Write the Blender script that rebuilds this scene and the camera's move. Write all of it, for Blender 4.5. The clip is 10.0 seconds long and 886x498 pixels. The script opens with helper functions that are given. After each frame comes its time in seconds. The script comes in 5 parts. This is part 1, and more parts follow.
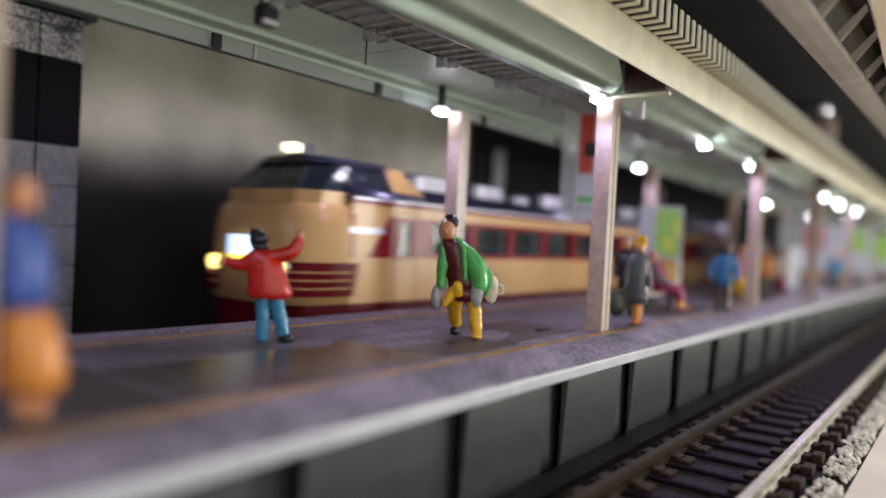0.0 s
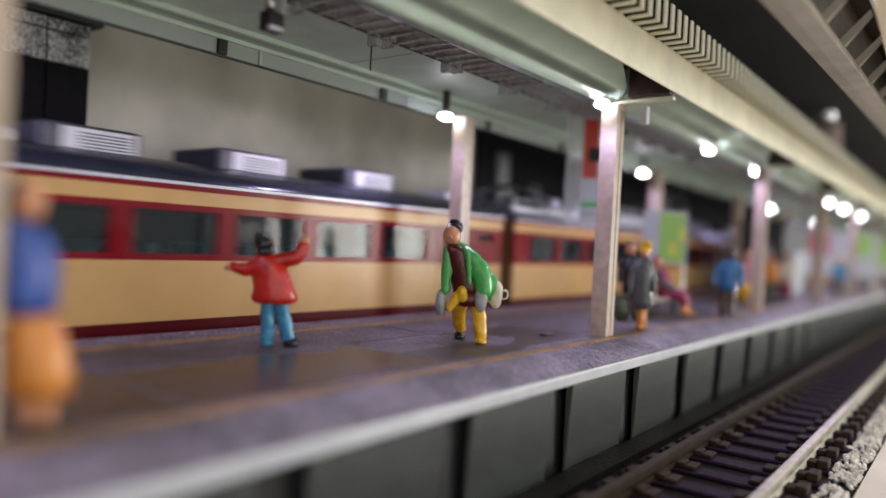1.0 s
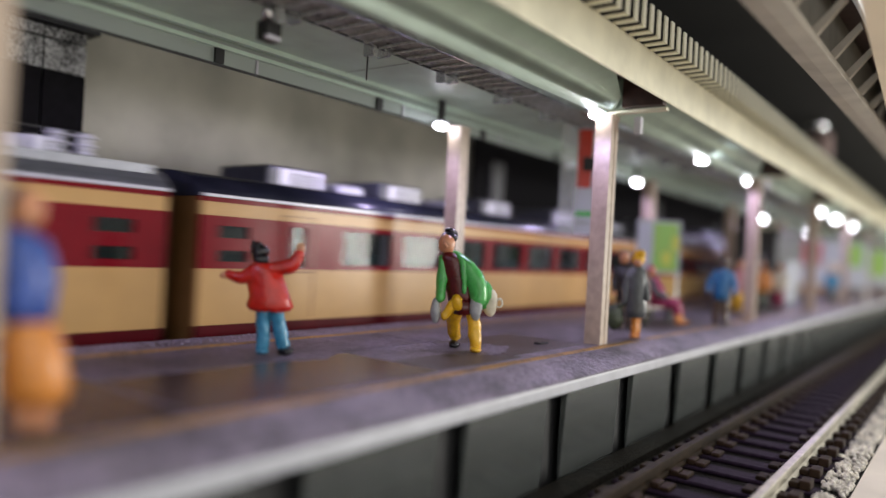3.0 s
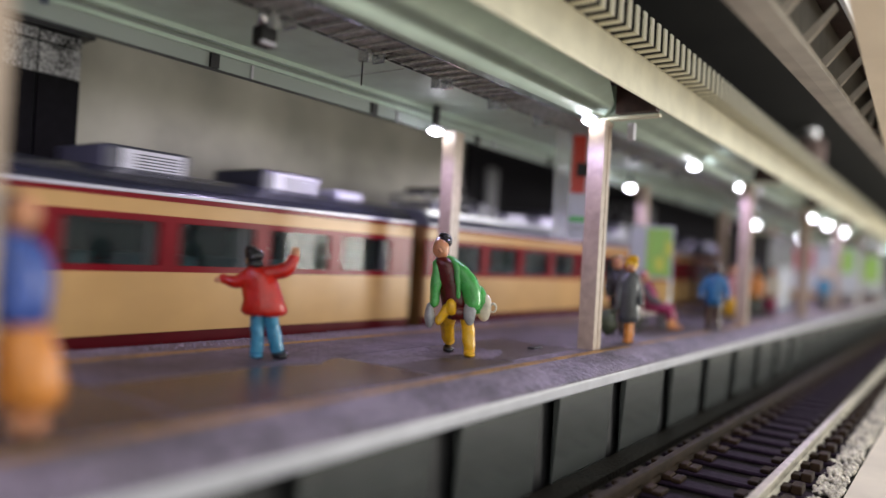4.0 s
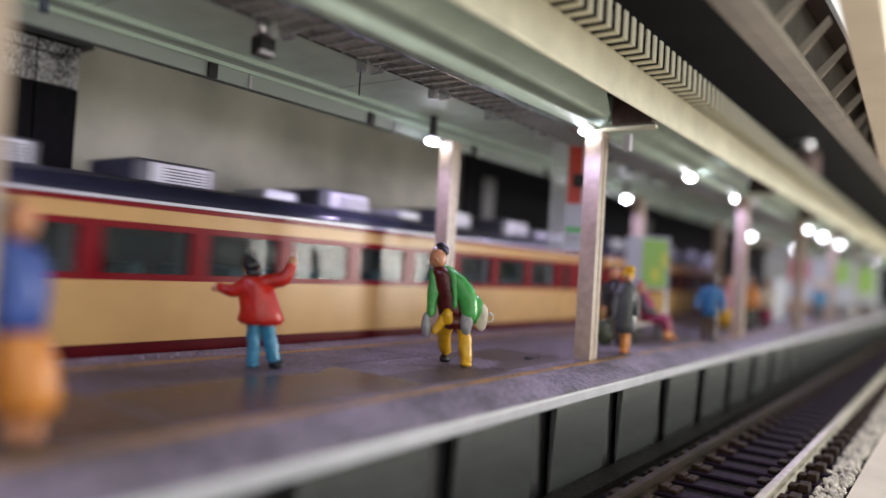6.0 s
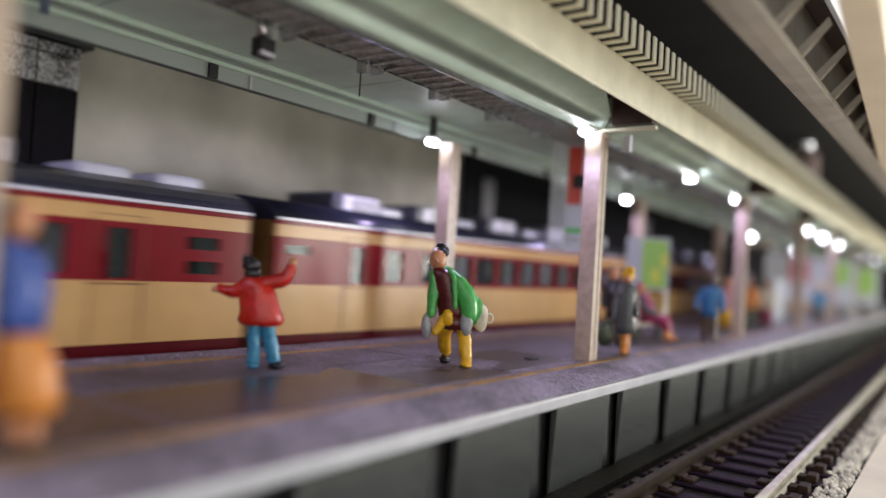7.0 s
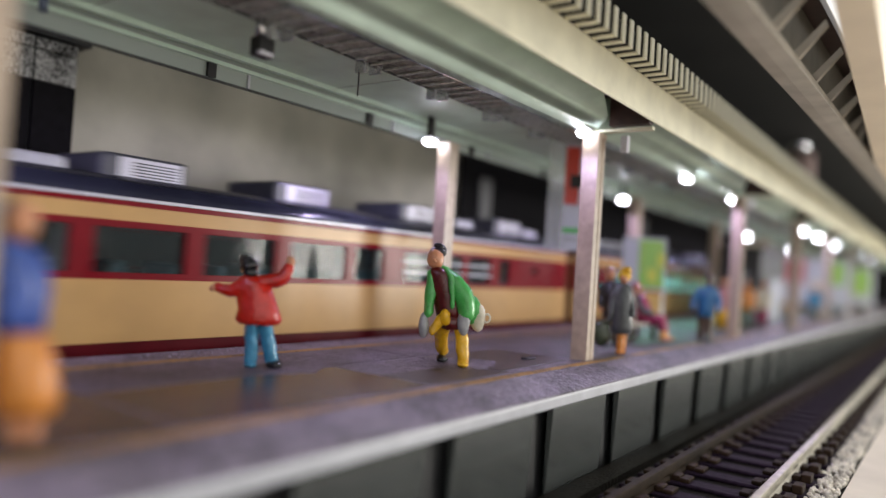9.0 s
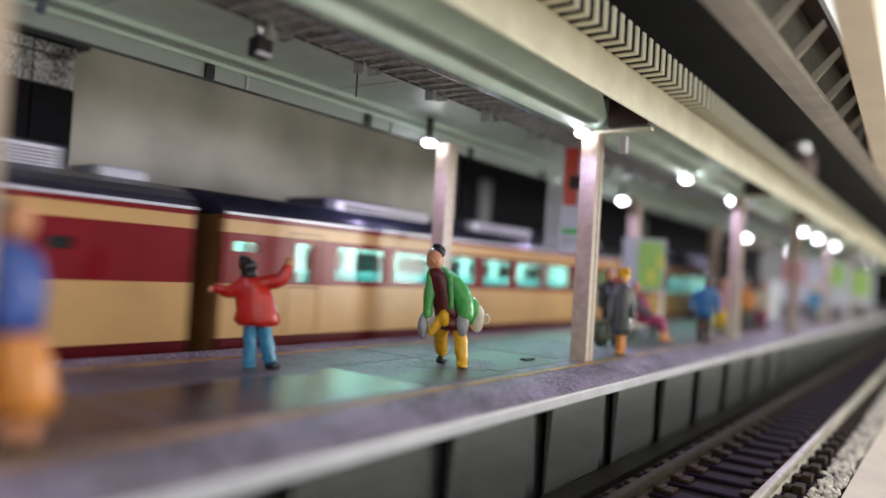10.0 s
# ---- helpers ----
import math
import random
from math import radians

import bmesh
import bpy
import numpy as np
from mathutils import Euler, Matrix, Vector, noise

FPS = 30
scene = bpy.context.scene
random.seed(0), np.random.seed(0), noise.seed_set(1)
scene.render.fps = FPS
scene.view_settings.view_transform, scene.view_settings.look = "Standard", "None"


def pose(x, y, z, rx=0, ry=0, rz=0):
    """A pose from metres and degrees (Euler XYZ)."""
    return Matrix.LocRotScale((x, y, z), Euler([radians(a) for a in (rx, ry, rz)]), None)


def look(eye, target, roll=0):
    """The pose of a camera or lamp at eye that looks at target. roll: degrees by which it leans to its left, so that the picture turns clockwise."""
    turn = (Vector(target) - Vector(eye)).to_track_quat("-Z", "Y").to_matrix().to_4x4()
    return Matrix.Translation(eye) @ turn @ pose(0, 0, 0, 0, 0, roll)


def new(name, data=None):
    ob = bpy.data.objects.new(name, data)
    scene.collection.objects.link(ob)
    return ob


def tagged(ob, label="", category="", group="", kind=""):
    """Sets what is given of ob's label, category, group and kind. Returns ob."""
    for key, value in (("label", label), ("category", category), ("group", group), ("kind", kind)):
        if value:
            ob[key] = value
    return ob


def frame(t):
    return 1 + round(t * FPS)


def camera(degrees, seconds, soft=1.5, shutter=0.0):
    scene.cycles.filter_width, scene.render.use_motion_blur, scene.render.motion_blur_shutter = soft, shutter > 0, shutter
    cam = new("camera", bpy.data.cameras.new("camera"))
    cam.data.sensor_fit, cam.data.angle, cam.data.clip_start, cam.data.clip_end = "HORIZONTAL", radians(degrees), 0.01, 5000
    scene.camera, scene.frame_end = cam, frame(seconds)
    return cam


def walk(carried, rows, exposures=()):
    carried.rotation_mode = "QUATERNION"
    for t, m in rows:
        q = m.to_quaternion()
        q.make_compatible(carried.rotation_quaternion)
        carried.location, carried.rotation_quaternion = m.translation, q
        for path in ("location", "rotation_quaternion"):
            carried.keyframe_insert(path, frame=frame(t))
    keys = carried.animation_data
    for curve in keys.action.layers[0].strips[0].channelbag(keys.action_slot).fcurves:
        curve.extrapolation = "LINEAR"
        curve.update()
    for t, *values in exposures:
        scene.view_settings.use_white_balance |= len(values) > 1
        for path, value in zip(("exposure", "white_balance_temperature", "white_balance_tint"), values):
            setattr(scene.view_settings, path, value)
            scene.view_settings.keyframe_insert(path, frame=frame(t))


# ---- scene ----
cam = camera(64.2, 10.0, soft=1.5, shutter=0.5)
MM = 0.001
# seconds, heading from the track's direction, tilt, lean (degrees), eye (millimetres)
VIEW = [
    (0, 37.062, -0.955, 2.944, 0.80, 0.30, 9.97),
    (0.5, 37.414, -0.711, 3.065, 0.82, 0.22, 10.00),
    (1, 37.397, -0.578, 2.963, 0.70, 0.29, 9.98),
    (1.5, 37.411, -0.379, 2.999, 0.72, 0.31, 9.88),
    (2, 37.433, -0.265, 2.884, 0.72, 0.16, 9.93),
    (2.5, 37.224, -0.058, 3.006, 0.55, 0.21, 9.95),
    (4, 36.506, 0.560, 3.282, 0.18, 0.02, 9.97),
    (4.5, 36.277, 0.866, 3.406, 0.06, 0.03, 9.97),
    (5, 36.177, 1.197, 3.450, 0.05, 0.08, 9.93),
    (5.5, 36.222, 1.399, 3.422, 0.07, 0.05, 9.83),
    (7, 36.241, 1.490, 3.481, 0.01, 0.01, 9.88),
    (7.5, 36.245, 1.471, 3.500, -0.00, -0.00, 9.90),
    (8, 36.252, 1.416, 3.470, 0.00, -0.01, 9.96),
    (8.5, 36.136, 1.248, 3.648, 0.02, 0.03, 9.98),
    (9, 35.963, 1.388, 3.691, -0.19, -0.02, 10.00),
    (9.5, 35.922, 1.481, 3.622, -0.20, -0.07, 9.94),
    (10, 35.943, 1.571, 3.556, -0.07, -0.04, 9.86),
]


def view_row(t, heading, tilt, lean, x, y, z):
    a, b = radians(heading), radians(tilt)
    eye = Vector((x, y, z)) * MM
    ahead = Vector((math.cos(a) * math.cos(b), math.sin(a) * math.cos(b), math.sin(b)))
    return t, look(eye, eye + ahead, lean)


walk(cam, [view_row(*row) for row in VIEW])
cam.data.dof.use_dof = True
cam.data.dof.focus_distance = 0.073
cam.data.dof.aperture_fstop = 12.8

# ---- light ----
world = bpy.data.worlds.new("room")
scene.world = world
world.use_nodes = True
world.node_tree.nodes["Background"].inputs[0].default_value = (1.0, 1.0, 0.97, 1)
world.node_tree.nodes["Background"].inputs[1].default_value = 0.90
scene.view_settings.exposure = 0.58


def area_lamp(name, eye, target, size, watts, colour):
    data = bpy.data.lights.new(name, "AREA")
    data.shape, data.size, data.size_y = "RECTANGLE", size * MM, 90 * MM
    data.energy, data.color = watts, colour
    ob = new(name, data)
    ob.matrix_world = look(Vector(eye) * MM, Vector(target) * MM)
    return ob


# the room's bright side, a broad lamp low in front of the layout
area_lamp("room_lamp", (440, -300, 24), (130, 40, 14), 150, 0.74, (1.0, 0.97, 0.90))


def led_lamp(name, x, y, z, watts, tilt=0.0, colour=(0.68, 0.58, 1.0)):
    """Light for a diode, shining downwards, tilted a little to the rear; callers set it beside the bulb."""
    data = bpy.data.lights.new(name, "SPOT")
    data.energy, data.shadow_soft_size, data.color = watts, 0.7 * MM, colour
    data.spot_size, data.spot_blend = radians(176), 0.25
    ob = new(name, data)
    ob.matrix_world = pose(x * MM, y * MM, z * MM, tilt, 0, 0)
    return ob


# leftmost front lamp and the two leftmost rear ones are assumed, out of view
FRONT_LEDS = (14.0, 76.2, 116.0, 145.9, 225.7, 255.0, 292.5, 353.4, 424.0)
BACK_LEDS = (-50.0, 12.2, 75.3, 144.2, 256.0, 340.0, 430.0)
# lights stand beside the bulbs, so that the post tops stay darker
for led_x in FRONT_LEDS[:7]:
    led_lamp("platform_led_front", led_x - 8.5, 38.8, 25.2, 0.0056)
# the two unseen left ones are stronger, to brighten the train there
for led_x in BACK_LEDS[:6]:
    led_lamp("platform_led_back", led_x - 8.0, 60.4, 25.4, 0.009 if led_x < 20 else 0.005, 14.0)


# ---- materials ----
def material(name, colour, rough=0.5, metal=0.0, vary=0.12, grain=900.0, bump=0.0, bump_scale=None, dark=None, coat=0.0, spec=0.5):
    """Colour varied at two scales, fine relief, and gloss."""
    m = bpy.data.materials.new(name)
    m.use_nodes = True
    nt = m.node_tree
    b = nt.nodes["Principled BSDF"]
    b.inputs["Roughness"].default_value, b.inputs["Metallic"].default_value = rough, metal
    b.inputs["Coat Weight"].default_value, b.inputs["Coat Roughness"].default_value = coat, 0.15
    b.inputs["Specular IOR Level"].default_value = spec
    tc = nt.nodes.new("ShaderNodeTexCoord")
    fine, broad = nt.nodes.new("ShaderNodeTexNoise"), nt.nodes.new("ShaderNodeTexNoise")
    fine.inputs["Scale"].default_value, fine.inputs["Detail"].default_value = grain, 4
    broad.inputs["Scale"].default_value, broad.inputs["Detail"].default_value = grain / 9, 3
    mix = nt.nodes.new("ShaderNodeMixRGB")
    mix.blend_type = "MIX"
    low = dark or tuple(c * (1 - vary * 1.6) for c in colour)
    high = tuple(min(1, c * (1 + vary)) for c in colour)
    mix.inputs[1].default_value, mix.inputs[2].default_value = (*low, 1), (*high, 1)
    add = nt.nodes.new("ShaderNodeMath")
    add.operation = "MULTIPLY_ADD"
    add.inputs[1].default_value = 0.5
    half = nt.nodes.new("ShaderNodeMath")
    half.operation = "MULTIPLY"
    half.inputs[1].default_value = 0.5
    nt.links.new(tc.outputs["Object"], fine.inputs["Vector"])
    nt.links.new(tc.outputs["Object"], broad.inputs["Vector"])
    nt.links.new(broad.outputs["Fac"], half.inputs[0])
    nt.links.new(fine.outputs["Fac"], add.inputs[0])
    nt.links.new(half.outputs[0], add.inputs[2])
    wide = nt.nodes.new("ShaderNodeMapRange")
    wide.inputs[1].default_value, wide.inputs[2].default_value = 0.36, 0.64
    nt.links.new(add.outputs[0], wide.inputs[0])
    nt.links.new(wide.outputs[0], mix.inputs[0])
    nt.links.new(mix.outputs[0], b.inputs["Base Color"])
    ramp = nt.nodes.new("ShaderNodeMapRange")
    ramp.inputs[3].default_value, ramp.inputs[4].default_value = max(0.03, rough - 0.08), min(1, rough + 0.08)
    nt.links.new(broad.outputs["Fac"], ramp.inputs[0])
    nt.links.new(ramp.outputs[0], b.inputs["Roughness"])
    if bump:
        rel = nt.nodes.new("ShaderNodeTexNoise")
        rel.inputs["Scale"].default_value, rel.inputs["Detail"].default_value = bump_scale or grain, 5
        nt.links.new(tc.outputs["Object"], rel.inputs["Vector"])
        bp = nt.nodes.new("ShaderNodeBump")
        bp.inputs["Strength"].default_value, bp.inputs["Distance"].default_value = bump, 0.0004
        nt.links.new(rel.outputs["Fac"], bp.inputs["Height"])
        nt.links.new(bp.outputs[0], b.inputs["Normal"])
    return m


def glow(name, colour, strength):
    m = bpy.data.materials.new(name)
    m.use_nodes = True
    b = m.node_tree.nodes["Principled BSDF"]
    b.inputs["Base Color"].default_value = (*colour, 1)
    b.inputs["Emission Color"].default_value, b.inputs["Emission Strength"].default_value = (*colour, 1), strength
    return m


def glass(name, colour, rough=0.05, alpha=0.25):
    m = bpy.data.materials.new(name)
    m.use_nodes = True
    nt = m.node_tree
    b = nt.nodes["Principled BSDF"]
    b.inputs["Base Color"].default_value, b.inputs["Roughness"].default_value = (*colour, 1), rough
    b.inputs["Alpha"].default_value = alpha
    return m


PLATFORM = material("platform_asphalt", (0.185, 0.155, 0.200), 0.50, vary=0.45, grain=1800, bump=1.0, bump_scale=2600)
PANEL = material("platform_glossy_panel", (0.052, 0.041, 0.043), 0.24, vary=0.35, grain=1300, bump=0.22, bump_scale=2200)
PANEL_DULL = material("platform_dull_panel", (0.052, 0.041, 0.043), 0.42, vary=0.35, grain=1300, bump=0.3, bump_scale=2200)
PANEL_PALE = material("platform_frosted_panel", (0.125, 0.103, 0.132), 0.5, vary=0.5, grain=1900, bump=1.0, bump_scale=2400)
CRUMB = material("pale_crumbs", (0.30, 0.26, 0.31), 0.7, vary=0.4, grain=1500)
YELLOW_LINE = material("worn_yellow_paint", (0.33, 0.175, 0.036), 0.5, vary=0.55, grain=2500, bump=0.3)
EDGE = material("pale_edge_plastic", (0.49, 0.495, 0.54), 0.34, vary=0.08, grain=500, bump=0.06)
WALL_PANEL = material("grey_wall_plastic", (0.100, 0.112, 0.108), 0.22, vary=0.25, grain=300, bump=0.05, spec=0.9)
SIDE_PANEL = material("satin_metallic_grey_plastic", (0.32, 0.345, 0.335), 0.22, metal=0.85, vary=0.12, grain=300)
BLACK = material("black_plastic", (0.008, 0.008, 0.009), 0.5, vary=0.3)
POST = material("painted_post", (0.44, 0.345, 0.27), 0.36, vary=0.15, grain=900, bump=0.1)
ROOF_GREEN = material("grey_green_roof_plastic", (0.61, 0.76, 0.65), 0.46, vary=0.10, grain=260, bump=0.06)
ROOF_CREAM = material("cream_fascia_plastic", (0.82, 0.79, 0.61), 0.42, vary=0.10, grain=300, bump=0.08)
BROWN = material("dark_brown_beam", (0.060, 0.030, 0.024), 0.5, vary=0.3)
CIRCUIT = material("led_circuit_strip", (0.33, 0.34, 0.33), 0.3, metal=0.0, vary=0.5, grain=1800, bump=0.6)
SILVER = material("bright_metal", (0.62, 0.63, 0.66), 0.14, metal=1.0, vary=0.2)
CLEAR_RIB = material("frosted_clear_rib", (0.50, 0.53, 0.51), 0.18, vary=0.3, grain=1800)
CLEAR = glass("clear_plastic", (0.75, 0.80, 0.80), 0.12, 0.30)
CLEAR_EDGE = glass("clear_fascia_plastic", (0.42, 0.48, 0.45), 0.15, 0.82)
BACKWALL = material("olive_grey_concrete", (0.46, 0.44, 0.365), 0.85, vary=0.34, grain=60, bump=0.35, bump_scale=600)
TILE_GREY = material("grey_stone_tile", (0.17, 0.17, 0.175), 0.40, vary=0.25, grain=900, bump=0.5, bump_scale=2500)
TILE_GLITTER = material("rough_glossy_stone", (0.42, 0.42, 0.42), 0.13, vary=0.7, grain=2400, bump=1.0, bump_scale=2000)
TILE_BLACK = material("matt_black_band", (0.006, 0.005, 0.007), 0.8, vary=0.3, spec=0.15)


def foot_shade(m, z0, z1, black):
    """Shade painted into the colour of a backdrop's foot, with a soft uneven upper edge between z0 and z1
    (millimetres).
    """
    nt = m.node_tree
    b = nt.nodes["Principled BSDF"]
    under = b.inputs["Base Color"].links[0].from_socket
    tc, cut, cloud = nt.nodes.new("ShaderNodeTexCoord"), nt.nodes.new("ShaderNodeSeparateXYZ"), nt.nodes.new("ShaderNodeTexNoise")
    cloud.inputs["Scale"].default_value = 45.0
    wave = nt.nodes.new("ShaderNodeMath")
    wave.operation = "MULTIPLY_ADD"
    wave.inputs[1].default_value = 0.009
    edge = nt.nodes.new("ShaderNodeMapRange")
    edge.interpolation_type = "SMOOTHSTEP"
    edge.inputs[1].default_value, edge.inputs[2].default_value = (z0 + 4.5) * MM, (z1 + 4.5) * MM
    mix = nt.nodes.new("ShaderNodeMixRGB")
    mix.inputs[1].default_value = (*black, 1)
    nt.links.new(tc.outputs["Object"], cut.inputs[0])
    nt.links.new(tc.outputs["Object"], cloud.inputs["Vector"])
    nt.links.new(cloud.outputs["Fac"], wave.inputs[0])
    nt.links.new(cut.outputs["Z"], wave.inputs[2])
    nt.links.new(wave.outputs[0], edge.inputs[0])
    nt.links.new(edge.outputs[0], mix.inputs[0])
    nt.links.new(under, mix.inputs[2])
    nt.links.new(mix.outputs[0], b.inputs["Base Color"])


# soft shade along the wall's foot goes into its base colour
foot_shade(BACKWALL, 13.5, 25.5, (0.022, 0.020, 0.017))
DARK = material("dark_void_paint", (0.013, 0.013, 0.012), 0.8, vary=0.3, grain=60)
GIRDER = material("grey_girder_plastic", (0.46, 0.43, 0.38), 0.5, vary=0.15, grain=300, bump=0.1)
WEB = material("shaded_web_plastic", (0.16, 0.15, 0.13), 0.6, vary=0.2, grain=300)
WOOD = material("pale_pine_board", (0.70, 0.62, 0.52), 0.6, vary=0.12, grain=120, bump=0.15)
GROUND = material("dark_track_bed", (0.010, 0.008, 0.006), 0.7, spec=0.1, vary=0.5, grain=1800, bump=0.8, bump_scale=2600)
TIE = material("purple_brown_sleeper", (0.024, 0.014, 0.026), 0.65, spec=0.08, vary=0.3, grain=1500, bump=0.3)
CHAIR = material("brown_rail_chair", (0.036, 0.021, 0.013), 0.6, spec=0.1, vary=0.3)
RAIL = material("nickel_rail", (0.60, 0.55, 0.45), 0.38, metal=0.55, vary=0.2)
RAIL_SHADED = material("shaded_rail", (0.032, 0.021, 0.013), 0.6, metal=0.0, spec=0.1, vary=0.3)
# paler copy of the pine: the strong light on this board is painted in
BOARD_LIT = material("lit_pine_board", (0.93, 0.81, 0.64), 0.6, vary=0.08, grain=120)
BALLAST = material("pale_grey_ballast", (0.74, 0.68, 0.58), 0.35, vary=0.35, grain=2600, bump=1.0, bump_scale=3000)

CREAM = material("cream_car_paint", (0.53, 0.330, 0.130), 0.20, vary=0.06, grain=300, spec=0.14)
RED = material("crimson_car_paint", (0.185, 0.007, 0.013), 0.16, vary=0.10, grain=300, spec=0.09)
MAROON = material("dark_maroon_skirt", (0.085, 0.004, 0.008), 0.3, vary=0.15, grain=300, spec=0.08)
CAR_ROOF = material("dark_blue_grey_roof", (0.028, 0.030, 0.048), 0.24, vary=0.2, grain=300)
MOTOR_ROOF = material("grey_motor_roof", (0.095, 0.10, 0.112), 0.3, vary=0.2, grain=300)
CAR_ROOF_PALE = material("silver_grey_roof", (0.34, 0.35, 0.38), 0.28, metal=0.4, vary=0.2, grain=300)
GUTTER = material("pale_gutter", (0.55, 0.56, 0.62), 0.25, vary=0.1)
AC_CASE = material("pale_grey_unit", (0.66, 0.66, 0.74), 0.35, vary=0.12)
AC_DARK = material("dark_unit_lid", (0.065, 0.068, 0.09), 0.4, vary=0.2)
UNDER = material("underframe_black", (0.018, 0.017, 0.017), 0.55, vary=0.3)
DOOR_GAP = material("brown_door_gap", (0.20, 0.085, 0.045), 0.4, vary=0.2, spec=0.2)
GANGWAY = material("brown_gangway_rubber", (0.045, 0.024, 0.014), 0.6, vary=0.3, spec=0.25)
# the cars' cream darkened: shade in the gaps is painted in
END_SHADED = material("shaded_end_paint", (0.20, 0.105, 0.038), 0.4, vary=0.2, grain=300, spec=0.25)
CURTAIN = material("pale_curtain", (0.42, 0.44, 0.44), 0.7, vary=0.12, grain=700)
SEAT = material("teal_seat_plastic", (0.040, 0.190, 0.220), 0.4, vary=0.2)
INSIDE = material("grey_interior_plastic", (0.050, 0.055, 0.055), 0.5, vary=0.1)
WINDOW = glass("car_window", (0.015, 0.024, 0.024), 0.05, 0.40)
WINDOW.node_tree.nodes["Principled BSDF"].inputs["Specular IOR Level"].default_value = 0.24
CAB_GLASS = glass("cab_window", (0.02, 0.03, 0.035), 0.05, 0.75)
LIT = glow("interior_light", (0.40, 1.0, 0.84), 17.0)
# white copy of the lining: the lit cars' brightness is put into its colour
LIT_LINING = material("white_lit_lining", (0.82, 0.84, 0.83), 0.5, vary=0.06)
HEADLIGHT = glow("headlamp", (1.0, 0.72, 0.20), 2.6)
ROOF_LAMP = glow("roof_headlamp", (1.0, 0.93, 0.62), 2.2)
HEADSIGN = glow("lit_head_sign", (0.50, 0.70, 1.0), 1.3)
SIGN_GOLD = glow("lit_sign_gold", (1.0, 0.75, 0.12), 1.3)
LED = glow("white_led", (0.88, 0.88, 1.0), 26.0)


# ---- building helpers (lengths in millimetres) ----
def box(bm, x0, x1, y0, y1, z0, z1, mat=0):
    v = [bm.verts.new((x, y, z)) for x in (x0, x1) for y in (y0, y1) for z in (z0, z1)]
    for q in ((0, 1, 3, 2), (4, 6, 7, 5), (0, 4, 5, 1), (2, 3, 7, 6), (0, 2, 6, 4), (1, 5, 7, 3)):
        bm.faces.new([v[i] for i in q]).material_index = mat
    return v


def prism(bm, profile, x0, x1, mat=0, cap=True, close=True):
    """A profile of (y, z) drawn out along x."""
    a = [bm.verts.new((x0, y, z)) for y, z in profile]
    b = [bm.verts.new((x1, y, z)) for y, z in profile]
    n = len(profile)
    for i in range(n if close else n - 1):
        j = (i + 1) % n
        bm.faces.new((a[i], a[j], b[j], b[i])).material_index = mat
    if cap and close:
        bm.faces.new(list(reversed(a))).material_index = mat
        bm.faces.new(b).material_index = mat


def tube(bm, p0, p1, r0, r1=None, n=10, mat=0, smooth=True):
    p0, p1, r1 = Vector(p0), Vector(p1), r0 if r1 is None else r1
    axis = (p1 - p0).normalized()
    side = axis.orthogonal().normalized()
    up = axis.cross(side)
    rings = []
    for p, r in ((p0, r0), (p1, r1)):
        rings.append([bm.verts.new(p + r * (math.cos(2 * math.pi * i / n) * side + math.sin(2 * math.pi * i / n) * up)) for i in range(n)])
    for i in range(n):
        j = (i + 1) % n
        f = bm.faces.new((rings[0][i], rings[0][j], rings[1][j], rings[1][i]))
        f.material_index, f.smooth = mat, smooth
    for ring in (list(reversed(rings[0])), rings[1]):
        bm.faces.new(ring).material_index = mat


def ball(bm, centre, radii, mat=0, n=14, turn=None):
    r = radii if isinstance(radii, tuple) else (radii,) * 3
    m = Matrix.Translation(centre) @ (turn or Matrix()) @ Matrix.Diagonal((*r, 1))
    made = bmesh.ops.create_uvsphere(bm, u_segments=n, v_segments=max(6, n * 2 // 3), radius=1.0, matrix=m)
    for v in made["verts"]:
        for f in v.link_faces:
            f.material_index, f.smooth = mat, True


def limb(bm, points, radii, mat=0, n=12):
    """A rounded limb drawn smoothly through points, with domed ends."""
    pts = [Vector(p) for p in points]
    rows = []
    for i in range(len(pts) - 1):
        p0, p1, p2, p3 = pts[max(i - 1, 0)], pts[i], pts[i + 1], pts[min(i + 2, len(pts) - 1)]
        for k in range(6):
            t = k / 6
            rows.append((0.5 * (2 * p1 + (p2 - p0) * t + (2 * p0 - 5 * p1 + 4 * p2 - p3) * t * t + (3 * p1 - p0 - 3 * p2 + p3) * t ** 3), radii[i] * (1 - t) + radii[i + 1] * t))
    rows.append((pts[-1], radii[-1]))
    first, last = (rows[1][0] - rows[0][0]).normalized(), (rows[-1][0] - rows[-2][0]).normalized()
    dome = [(math.sin(a), math.cos(a)) for a in (0.35, 0.8, 1.2, 1.5)]
    rows = [(rows[0][0] - first * rows[0][1] * s, rows[0][1] * c) for s, c in reversed(dome)] + rows + [(rows[-1][0] + last * rows[-1][1] * s, rows[-1][1] * c) for s, c in dome]
    side, rings = first.orthogonal().normalized(), []
    for i, (p, r) in enumerate(rows):
        axis = (rows[min(i + 1, len(rows) - 1)][0] - rows[max(i - 1, 0)][0]).normalized()
        side = (side - axis * side.dot(axis)).normalized()
        up = axis.cross(side)
        rings.append([bm.verts.new(p + r * (math.cos(2 * math.pi * k / n) * side + math.sin(2 * math.pi * k / n) * up)) for k in range(n)])
    for a, b in zip(rings, rings[1:]):
        for k in range(n):
            f = bm.faces.new((a[k], a[(k + 1) % n], b[(k + 1) % n], b[k]))
            f.material_index, f.smooth = mat, True
    for ring in (rings[0][::-1], rings[-1]):
        bm.faces.new(ring).material_index = mat


